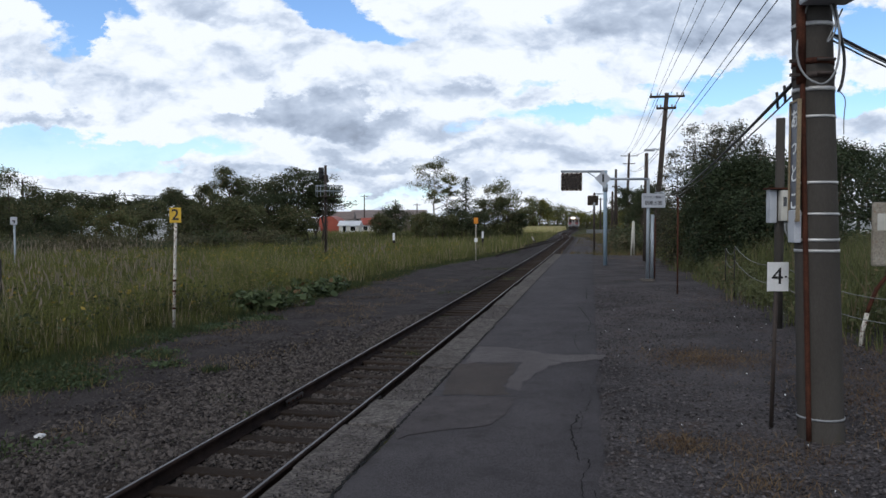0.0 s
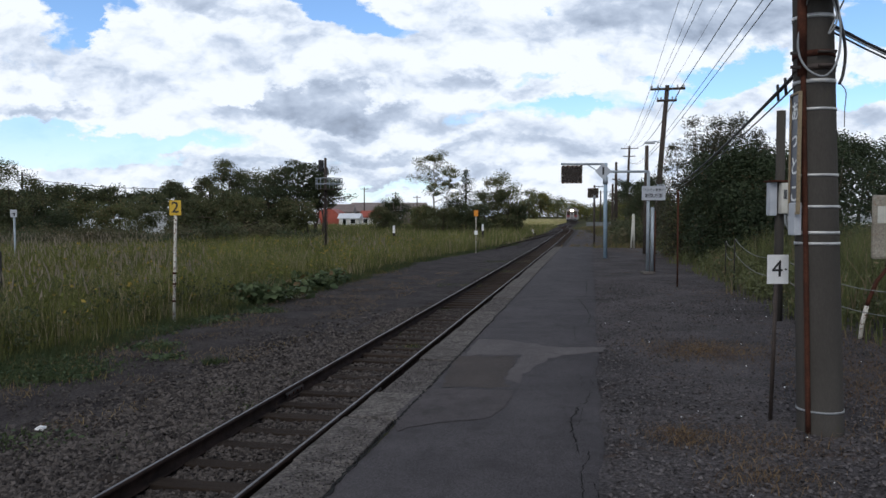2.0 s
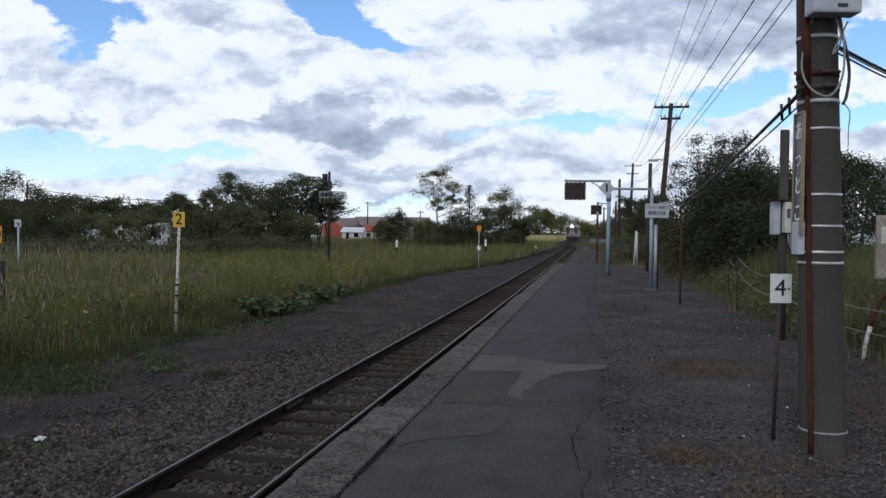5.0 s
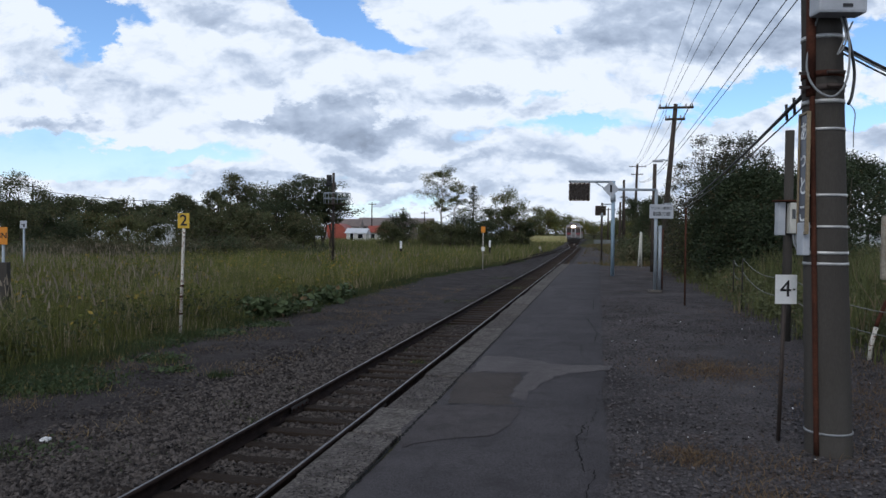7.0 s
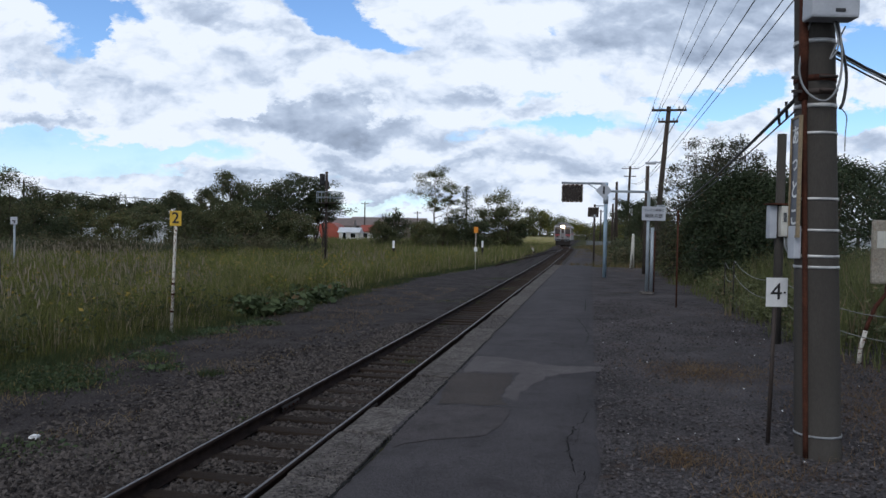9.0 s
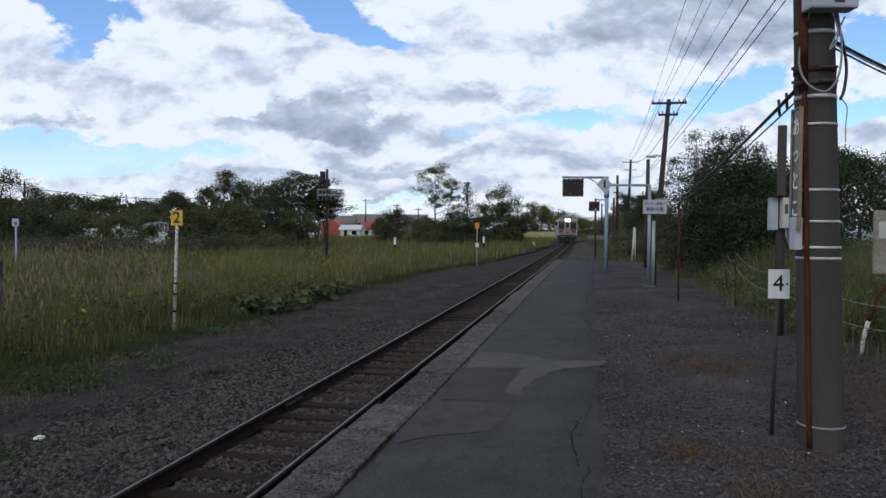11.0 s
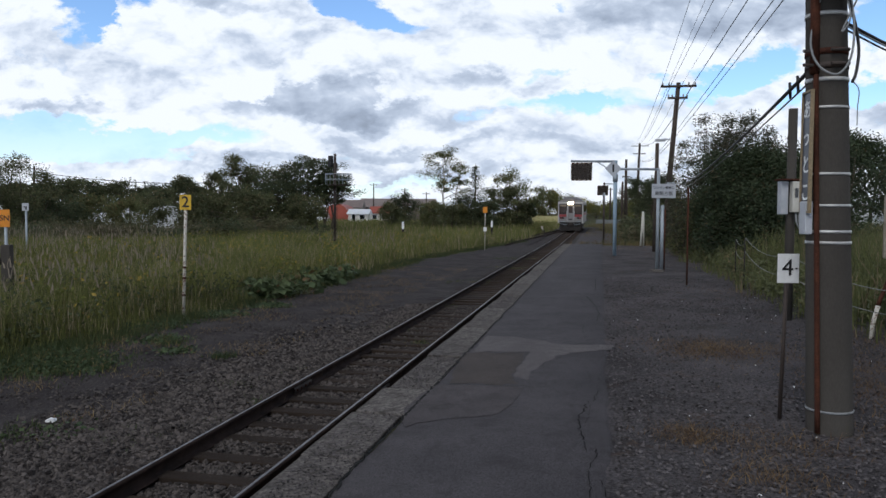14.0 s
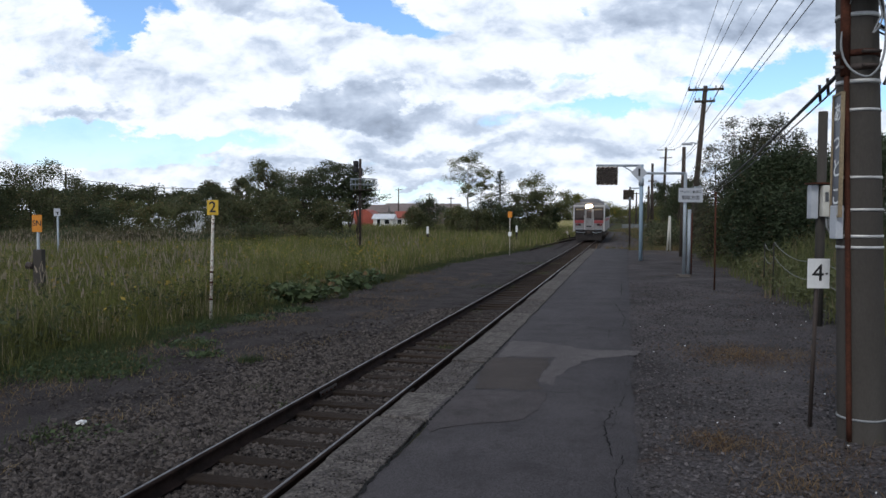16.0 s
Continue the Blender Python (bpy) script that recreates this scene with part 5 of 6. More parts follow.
def make_boarding_sign():
    t = thing("boarding_sign", "galvanised post with arm, diamond number plate and boarding notice", "sign", (5.72, 21.3, 0))
    part("base_plate", box(B(), (0, 0, 0.03), (0.34, 0.34, 0.07), bevel=0.01), COPING, t)
    part("post", tube(B(), [(0, 0, 0), (0, 0, 2.84)], 0.045, 12), GALVANISED, t)
    part("brace_post", tube(B(), [(0.13, 0.02, 0.02), (0.13, 0.02, 1.85)], 0.05, 12), GALVANISED, t)
    part("thin_post", tube(B(), [(0.20, 0.0, 0.0), (0.20, 0, 1.75)], 0.02, 8), RUST, t)
    part("arm", tube(B(), [(0.02, 0, 2.84), (-1.10, 0, 2.84)], 0.035, 10), GALVANISED, t)
    bm = box(B(), (0, 0, 0), (0.66, 0.02, 0.39), bevel=0.004)
    board = part("notice_board", bm, PALE_GREY, t, "pale notice board with dark writing")
    board.matrix_local = pose(0.13, -0.07, 2.24, 0, 0, 2)
    letters("writing", "ワンマン乗車口", 0.085, CABLE, board, (0, -0.012, 0.085), FACING)
    letters("writing", "釧路方面", 0.125, CABLE, board, (0, -0.012, -0.075), FACING)
    d = part("diamond_plate", box(B(), (0, 0, 0), (0.325, 0.012, 0.325), bevel=0.003), PALE_GREY, t, "pale blue-white diamond plate")
    d.matrix_local = pose(-1.27, -0.05, 2.85, 0, 45, 0)
    letters("numeral", "1", 0.27, BLACK, d, (0, -0.008, 0), pose(0, 0, 0, 0, -45, 0) @ FACING, heavy=0.05)


def make_mirror(name, at, post_top, arm_from, arm_to, face, size, label, tilt=22, group="platform mirrors", paint=None):
    t = thing(name, label, "mirror", at, group=group)
    paint = paint or BLUE_PAINT
    part("post", tube(B(), [(0, 0, -0.05), (-0.02, 0, post_top)], 0.072, 12), paint, t)
    part("collar", tube(B(), [(-0.02, 0, post_top * 0.78), (-0.02, 0, post_top * 0.78 + 0.28)], 0.10, 12), GALVANISED, t)
    part("arm", tube(B(), [arm_from, arm_to], 0.045, 10), GALVANISED, t)
    mid = Vector(arm_from).lerp(Vector(arm_to), 0.45)
    part("brace", tube(B(), [(-0.02, 0, arm_from[2] - 0.45), tuple(mid)], 0.02, 8), GALVANISED, t)
    w, h = size
    m = part("mirror_glass", box(B(), (0, 0, 0), (w, 0.012, h)), MIRROR, t, "weathered mirror")
    m.matrix_local = Matrix.Translation(face) @ pose(0, 0, 0, tilt, 0, -8)
    part("back_plate", box(B(), (0, 0.03, 0), (w, 0.04, h), bevel=0.01), DARK_STEEL, m)
    # hazard-striped rim of alternating pieces
    n = 9
    for i in range(n):
        c = OLD_WHITE if i % 2 else RUST
        for zz in (h / 2 + 0.018, -h / 2 - 0.018):
            bm = B()
            x0, x1 = -w / 2 + w * i / n, -w / 2 + w * (i + 1) / n
            prism(bm, [(x0, zz - 0.02), (x1, zz - 0.02), (x1 + 0.02, zz + 0.02), (x0 + 0.02, zz + 0.02)], -0.012, 0.02)
            part("rim_stripe", bm, c, m)
    for s in (-1, 1):
        part("rim_side", box(B(), (s * (w / 2 + 0.012), 0, 0), (0.024, 0.03, h)), OLD_WHITE, m)


def wood_pole(at, top, height, label, arms=(), r=0.14, name="utility_pole", material=None):
    t = thing(name, label, "utility pole", at, group="poles along the line")
    part("shaft", tube(B(), [(0, 0, -0.3), (top[0] * 0.5, top[1] * 0.5, height * 0.5), (top[0], top[1], height)], [r, r * 0.85, r * 0.68], 14), material or OLD_WOOD, t)
    for z, w in arms:
        k = z / height
        arm = part("cross_arm", box(B(), (0, 0, 0), (w, 0.10, 0.11)), OLD_WOOD, t)
        arm.matrix_local = pose(top[0] * k, top[1] * k - 0.12, z, 0, 0, -11)
        for i in (-0.46, -0.28, 0.28, 0.46):
            part("insulator", tube(B(), [(i * w, 0, 0.05), (i * w, 0, 0.12), (i * w, 0, 0.2)], [0.025, 0.05, 0.03], 8), PALE_GREY, arm)
    return t


def sag(a, b, drop, n=14):
    a, b = Vector(a), Vector(b)
    return [a.lerp(b, i / n) - Vector((0, 0, drop * 4 * (i / n) * (1 - i / n))) for i in range(n + 1)]


def make_lines():
    p1 = (11.05, 40.0, 0.0)
    tall = wood_pole(p1, (0.62, 0), 8.4, "tall dark wooden pole with cross arms and a street lamp", ((8.2, 1.75), (7.6, 1.0)), 0.16)
    lamp = part("lamp_arm", tube(B(), [(0.40, 0, 5.4), (0.0, -0.1, 5.5), (-0.3, -0.15, 5.45)], 0.03, 8), GALVANISED, tall)
    part("lamp_head", box(B(), (-0.30, -0.15, 5.42), (0.55, 0.2, 0.13), bevel=0.05), PALE_GREY, lamp, "pale street lamp head")
    part("bracket", tube(B(), [(0.28, -0.16, 3.0), (0.28, -0.16, 3.25)], 0.19, 14), GALVANISED, tall)
    wood_pole((8.65, 32.6, 0), (0.02, 0), 4.6, "plain dark pole without arms", (), 0.11)
    p2 = (28.3, 118.0, LAND_Z + rise(118))
    wood_pole(p2, (0.4, 0), 13.0, "far wooden pole with two cross arms", ((12.6, 2.6), (11.4, 1.8)), 0.24)
    wood_pole((19.9, 88, LAND_Z + rise(88)), (0, 0), 8.6, "far plain dark pole with a small arm", ((6.6, 0.9),), 0.20)
    wood_pole((19.3, 87, LAND_Z + rise(87)), (0, 0), 6.0, "short dark far pole", (), 0.17)
    wood_pole((33.0, 160, LAND_Z + rise(160)), (0, 0), 7.5, "distant pole with a cross arm", ((7.2, 2.2),), 0.2)
    wood_pole((39.5, 200, LAND_Z + rise(200)), (0, 0), 8.5, "distant dark pole beside the line", ((8.0, 2.4),), 0.2)
    back = wood_pole((1.0, -10.0, 0), (0, 0), 8.4, "wooden pole with cross arms beside the platform", ((8.2, 1.75), (7.6, 1.0)), 0.16)
    top2 = Vector((28.7, 118, 12.3))
    # far x and height at the tall pole, near x and height at the pole beside the platform
    for xa, za, xb, zb, r in ((10.85, 8.45, -0.1, 8.45, 0.008), (11.2, 8.45, 0.65, 8.45, 0.007), (11.35, 8.45, 1.14, 8.45, 0.010), (11.95, 8.5, 1.86, 8.5, 0.006), (12.45, 8.4, 2.05, 8.4, 0.017), (11.5, 5.8, 0.75, 5.8, 0.010), (11.62, 5.7, 0.85, 5.7, 0.010)):
        wire = thing("power_line", "thin dark power line hung between poles", "wire", group="power lines")
        part("span", tube(B(), sag((xb, -10, zb), (xa, 40, za), 0.12, 24), r, 5), CABLE, wire)
        part("span", tube(B(), sag((xa, 40, za), top2 + Vector(((xa - 11.65) * 1.4, 0, (za - 8.45) * 0.8)), 0.9, 16), r * 1.6, 5), CABLE, wire)
    bundle = thing("service_cable", "thick black service cable with tied slack and clamps", "cable")
    a, b = Vector((2.62, 5.60, 2.69)), Vector((11.4, 39.9, 3.15))
    part("cable", tube(B(), sag(a, b, 0.35, 24), 0.018, 6), CABLE, bundle)
    part("messenger", tube(B(), sag(a + Vector((0, 0, -0.09)), b + Vector((0, 0, -0.25)), 0.30, 24), 0.008, 6), CABLE, bundle)
    for k in (0.02, 0.03):
        p = a.lerp(b, k)
        part("clamp", tube(B(), [p + Vector((0, 0, 0.03)), p + Vector((0.01, 0, -0.11))], 0.012, 6), BLACK, bundle)
    for i, (z, dz) in enumerate(((2.97, -0.35), (2.95, -0.32), (2.92, -0.30))):
        w = thing("service_wire", "dark service wires running off behind the yard", "cable", group="service wires")
        part("span", tube(B(), sag((2.86, 5.66, z + 0.03), (9.5, 9.0, z + 0.6), 0.6, 20), 0.007 if i else 0.011, 6), CABLE_GREY if i == 1 else CABLE, w)


def plate_post(name, label, at, lean, height, r, plate, material, text, post_material, size, category="sign", bands=()):
    t = thing(name, label, category, at)
    part("post", tube(B(), [(0, 0, -0.2), (lean, 0, height)], r, 10), post_material, t)
    w, h = plate
    pl = part("plate", box(B(), (lean, -r - 0.006, height - h / 2 + 0.02), (w, 0.008, h), bevel=0.003), material, t)
    if text:
        letters("lettering", text, size, BLACK, pl, (lean, -r - 0.012, height - h / 2 + 0.02), FACING)
    for z in bands:
        part("band", tube(B(), [(lean * z / height, 0, z), (lean * z / height, 0, z + 0.05)], r + 0.006, 10), RUST, t)
    return t


def make_left_signs():
    plate_post("number_post", "yellow plate with black number two on a flaking white post", (-6.3, 17.75, LAND_Z), 0.09, 2.90, 0.036, (0.27, 0.35), YELLOW, "2", OLD_WHITE, 0.36, bands=(0.55, 0.95, 1.2))
    t = plate_post("marker_post", "small white marker plate on a thin grey post", (-16.85, 30.0, LAND_Z), 0.0, 2.79, 0.04, (0.27, 0.30), PALE_GREY, "", GALVANISED, 0.2)
    bm = box(B(), (0, -0.055, 2.66), (0.14, 0.004, 0.035))
    box(bm, (0.03, -0.055, 2.60), (0.05, 0.004, 0.09))
    part("mark", bm, BLACK, t)
    t = plate_post("relay_post", "orange plate lettered SN on a concrete post in grass", (-10.78, 18.3, LAND_Z), 0.0, 2.53, 0.035, (0.25, 0.42), ORANGE, "SN", GALVANISED, 0.19)
    part("concrete_post", box(B(), (0, 0.03, 0.75), (0.23, 0.18, 1.9), bevel=0.02), POLE_CONCRETE, t)
    part("bell_housing", tube(B(), [(-0.28, -0.02, 1.3), (-0.10, -0.02, 1.3)], 0.09, 12), DARK_STEEL, t)
    t = plate_post("marker_post", "small orange plate over a white box on a post", (2.24, 51.9, LAND_Z + 0.13), 0.0, 2.80, 0.03, (0.29, 0.40), ORANGE, "", OLD_WHITE, 0.2)
    part("box", box(B(), (0, -0.06, 1.30), (0.22, 0.15, 0.28), bevel=0.02), WHITE, t)
    for u, y, h in ((-0.0645, 62, 1.75), (0.052, 70, 1.75)):
        m = thing("marker_stake", "short white stake with a dark base in the meadow", "post", (u * y, y, LAND_Z + rise(y)), group="white stakes")
        part("stake", box(B(), (0, 0, h / 2), (0.18, 0.12, h), bevel=0.02), WHITE, m)
        part("foot", box(B(), (0, 0, h * 0.33), (0.19, 0.13, h * 0.66)), UNDER, m)


def make_signal():
    t = thing("railway_signal", "dark railway signal mast with round railed platform", "signal", (-7.55, 49.0, LAND_Z + 0.22))
    part("mast", tube(B(), [(0, 0, -0.2), (0.02, 0, 6.05)], 0.085, 12), DARK_STEEL, t)
    head = part("signal_head", box(B(), (-0.26, 0.02, 5.55), (0.34, 0.16, 0.75), bevel=0.05), BLACK, t, "black signal head")
    for z in (5.75, 5.4):
        part("hood", tube(B(), [(-0.26, -0.05, z), (-0.26, -0.30, z)], 0.11, 12), BLACK, head)
    part("signal_head", box(B(), (0.02, 0.1, 5.2), (0.3, 0.16, 0.5), bevel=0.05), BLACK, t, "black signal head")
    deck = part("deck", tube(B(), [(0.30, 0, 4.02), (0.30, 0, 4.07)], 0.75, 18), DARK_STEEL, t)
    for z in (4.4, 4.75):
        part("rail_ring", tube(B(), [(0.25 + 0.85 * math.cos(i * math.tau / 18), 0.85 * math.sin(i * math.tau / 18), z) for i in range(19)], 0.022, 5), GALVANISED, deck)
    for i in range(9):
        a = i * math.tau / 9
        part("rail_post", tube(B(), [(0.25 + 0.85 * math.cos(a), 0.85 * math.sin(a), 4.05), (0.25 + 0.85 * math.cos(a), 0.85 * math.sin(a), 4.78)], 0.02, 5), GALVANISED, deck)
    part("strut", tube(B(), [(0.03, 0, 3.2), (0.9, 0, 4.0)], 0.03, 6), DARK_STEEL, t)
    ladder = B()
    for s in (-0.16, 0.16):
        tube(ladder, [(s + 0.02, -0.22, 0.1), (s + 0.02, -0.22, 4.1)], 0.018, 5)
    for i in range(12):
        tube(ladder, [(-0.14, -0.22, 0.4 + i * 0.3), (0.18, -0.22, 0.4 + i * 0.3)], 0.012, 5)
    part("ladder", ladder, DARK_STEEL, t)


def make_right_items():
    t = thing("steel_post", "thin rusty steel post in the gravel", "post", (5.33, 17.3, 0))
    part("stem", tube(B(), [(0, 0, -0.1), (-0.01, 0, 2.2)], 0.020, 8), RUST, t)
    t = thing("white_stake", "pair of leaning white stakes joined at the top", "post", (9.6, 38.6, 0))
    part("stake", tube(B(), [(-0.08, 0, -0.1), (0.02, 0, 1.72)], 0.05, 8), CREAM, t)
    part("stake", tube(B(), [(0.10, 0.1, -0.1), (0.05, 0.02, 1.68)], 0.045, 8), CREAM, t)
    # rope fence
    posts = [(6.9, 18.6, 1.0), (6.35, 16.6, 1.1), (5.12, 11.66, 1.0), (5.6, 9.0, 0.7), (6.8, 8.6, 0.5)]
    for i, (x, y, h) in enumerate(posts):
        if i in (0, 1):
            t = thing("fence_stake", "low grey stake of the rope fence", "post", (x, y, 0), group="fence stakes")
            part("stem", tube(B(), [(0, 0, -0.1), (0, 0, h)], 0.014, 8), UNDER, t)
    for lift in (0.0, -0.30):
        t = thing("rope", "sagging pale rope of the low fence", "rope", group="fence ropes")
        for (x, y, h), (x2, y2, h2) in zip(posts, posts[1:]):
            part("span", tube(B(), sag((x, y - 0.03, h + lift), (x2, y2 - 0.1, h2 + lift), 0.16, 12), 0.007, 6), ROPE, t)
    # weathered notice back on a bent post
    t = thing("old_sign", "faded beige sign board on a bent rusty white post", "sign", (5.5, 10.0, 0))
    part("post", tube(B(), [(0, 0, -0.1), (0.02, 0, 0.18), (0.08, 0, 0.42)], 0.028, 10), OLD_WHITE, t)
    part("bent_post", tube(B(), [(0.08, 0, 0.42), (0.11, 0, 0.52), (0.20, 0, 0.74), (0.34, 0, 0.92), (0.38, 0.02, 1.5)], 0.026, 10), RUST, t, "rust-eaten bent pipe")
    b = part("board", box(B(), (0.38, -0.03, 1.46), (0.55, 0.05, 0.84), bevel=0.035), surface("faded_beige", (0.22, 0.19, 0.15), (0.32, 0.29, 0.24), 0.7, coarse=5, fine=40, stain=(0.20, 0.10, 0.05), stain_at=(0.58, 0.75)), t)
    part("panel", box(B(), (0.22, -0.058, 1.62), (0.12, 0.006, 0.22), bevel=0.002), CREAM, b)
    t = thing("litter", "crumpled white scrap lying on the ballast", "litter", (-4.72, 8.85, LAND_Z + 0.06))
    bm = B()
    bmesh.ops.create_icosphere(bm, subdivisions=2, radius=0.055)
    for v in bm.verts:
        v.co += 0.04 * Vector(noise.noise_vector(v.co * 22))
        v.co.z *= 0.55
    part("scrap", bm, WHITE, t)


make_concrete_pole()
make_number_post()
make_pipe_post()
make_boarding_sign()
make_mirror("platform_mirror", (6.26, 29.4, 0), 3.63, (0.05, 0, 3.60), (-1.73, 0, 3.60), (-1.32, -0.02, 3.20), (0.76, 0.64), "striped-rim platform mirror hung from a pale blue post")
make_mirror("platform_mirror", (12.0, 60.5, -0.85), 4.9, (0.0, 0, 4.8), (0.9, 0, 4.8), (-0.15, -0.1, 4.28), (0.80, 0.74), "further platform mirror on a slim post", paint=DARK_STEEL)
make_lines()
make_left_signs()
make_signal()
make_right_items()


# ---- far houses ----


def house(name, at, size, roof, wall, roof_mat, label, rz=0, windows=(), group=""):
    """Walls, a pitched roof with eaves, and windows on the front: (x, z, w, h)."""
    t = thing(name, label, "house", at, rz=rz, group=group)
    w, d, h = size
    pitch, eave = roof
    part("wall", box(B(), (0, d / 2, h / 2 - 0.15), (w, d, h + 0.3)), wall, t)
    bm = B()
    a = [(-eave, -0.05), (d / 2, pitch), (d + eave, -0.05), (d + eave, -0.2), (-eave, -0.2)]
    vs = [[bm.verts.new((x, y, h + z)) for y, z in a] for x in (-w / 2 - eave, w / 2 + eave)]
    for i in range(5):
        bm.faces.new((vs[0][i], vs[0][(i + 1) % 5], vs[1][(i + 1) % 5], vs[1][i]))
    bm.faces.new(vs[0])
    bm.faces.new(vs[1][::-1])
    bmesh.ops.recalc_face_normals(bm, faces=bm.faces)
    part("roof", bm, roof_mat, t)
    for x, z, ww, hh in windows:
        f = part("window", box(B(), (x, -0.03, z), (ww + 0.2, 0.1, hh + 0.2)), WHITE, t)
        part("pane", box(B(), (x, -0.07, z), (ww, 0.06, hh)), DARK_GLASS, f)
    return t


def arch_shed(at, w, d, h, material, label, rz=0, front=None):
    t = thing("arched_shed", label, "shed", at, rz=rz)
    n = 12
    out = [(-w / 2 * math.cos(i * math.pi / n), h * math.sin(i * math.pi / n) ** 0.8) for i in range(n + 1)]
    part("shell", prism(B(), out, 0, d), material, t)
    part("front", prism(B(), [(x * 0.96, z * 0.96) for x, z in out], -0.06, 0.0), front or material, t)
    return t


def make_houses():
    y = 150
    arch_shed((-0.152 * y, y, LAND_Z + 0.6), 5.4, 12, 3.5, RED_ROOF, "red arched barn beyond the meadow")
    arch_shed((-0.174 * y, y - 6, LAND_Z + 0.6), 4.2, 9, 2.8, FILM, "white arched shed beside the red barn")
    house("house", (-0.117 * y, y - 8, LAND_Z + 0.6), (3.6, 6, 1.7), (0.8, 0.3), PALE_WALL, FILM, "low pale house with pale steel roof", 0, ((-0.8, 0.9, 0.6, 1.2), (0.8, 1.0, 0.9, 0.8)))
    house("house", (-0.095 * y, y, LAND_Z + 0.6), (3.6, 7, 1.9), (1.2, 0.4), PALE_WALL, RED_ROOF, "pale house with red roof", 0, ((-1, 1.0, 0.8, 0.8), (0.9, 1.0, 0.8, 0.8)))
    house("house", (-0.105 * 175, 175, LAND_Z + 0.6), (8.4, 8, 3.2), (1.3, 0.4), DARK_WALL, GREY_ROOF, "long dark building with brown roof", 0, ((-2.5, 2.4, 1.4, 1), (0, 2.4, 1.4, 1), (2.5, 2.4, 1.4, 1)))
    house("barn", (-0.072 * 200, 200, LAND_Z + 0.6), (19, 10, 4.1), (1.5, 0.6), DARK_WALL, GREY_ROOF, "long dark barn with brown roof", 0, ((-7, 2.5, 2.4, 1.8), (-2.4, 2.5, 2.4, 1.8), (2.4, 2.5, 2.4, 1.8), (7, 2.5, 2.4, 1.8)))
    house("house", (-0.135 * 165, 165, LAND_Z + 0.6), (5, 6, 3.0), (1.6, 0.4), PALE_WALL, GREY_ROOF, "small pale house among red-roofed ones", 0, ((0, 1.6, 1.2, 1),))
    for u, yy, w, h in ((-0.485, 84, 3.4, 1.9), (-0.452, 86, 5.0, 1.7), (-0.425, 84, 4.0, 2.2), (-0.375, 82, 5.2, 2.5)):
        arch_shed((u * yy, yy, LAND_Z + 0.6), w, 7, h, FILM, "white sheeted shed half hidden by trees", rz=20)
    fence = thing("panel_fence", "pale grey panel fence far beside the line", "fence", (29.0, 150, LAND_Z + 0.6))
    for i in range(5):
        part("panel", box(B(), (i * 1.7, 0, 0.4), (1.62, 0.08, 0.8), bevel=0.02), FENCE_GREY, fence)
    house("warehouse", (0.575 * 60, 62, -0.3), (14, 8, 2.0), (0.8, 0.3), FILM, FILM, "pale low warehouse behind the yard trees", 0)
    for u, y, h in ((-0.103, 160, 8.0), (-0.062, 165, 7.2), (-0.034, 170, 6.5), (-0.305, 96, 6.3), (-0.55, 96, 7.5)):
        wood_pole((u * y, y, LAND_Z + 0.6), (0, 0), h, "far slim utility pole near the houses", ((h - 0.4, 1.6),), 0.15)
    w = thing("power_line", "thin far power line over the trees", "wire", group="power lines")
    part("span", tube(B(), sag((-0.55 * 96, 96, 6.4), (-0.305 * 96, 96, 5.2), 0.6, 16), 0.04, 5), CABLE, w)


make_houses()

# ---- the railcar ----
CAR_LEN, CAR_W = 21.3, 2.9


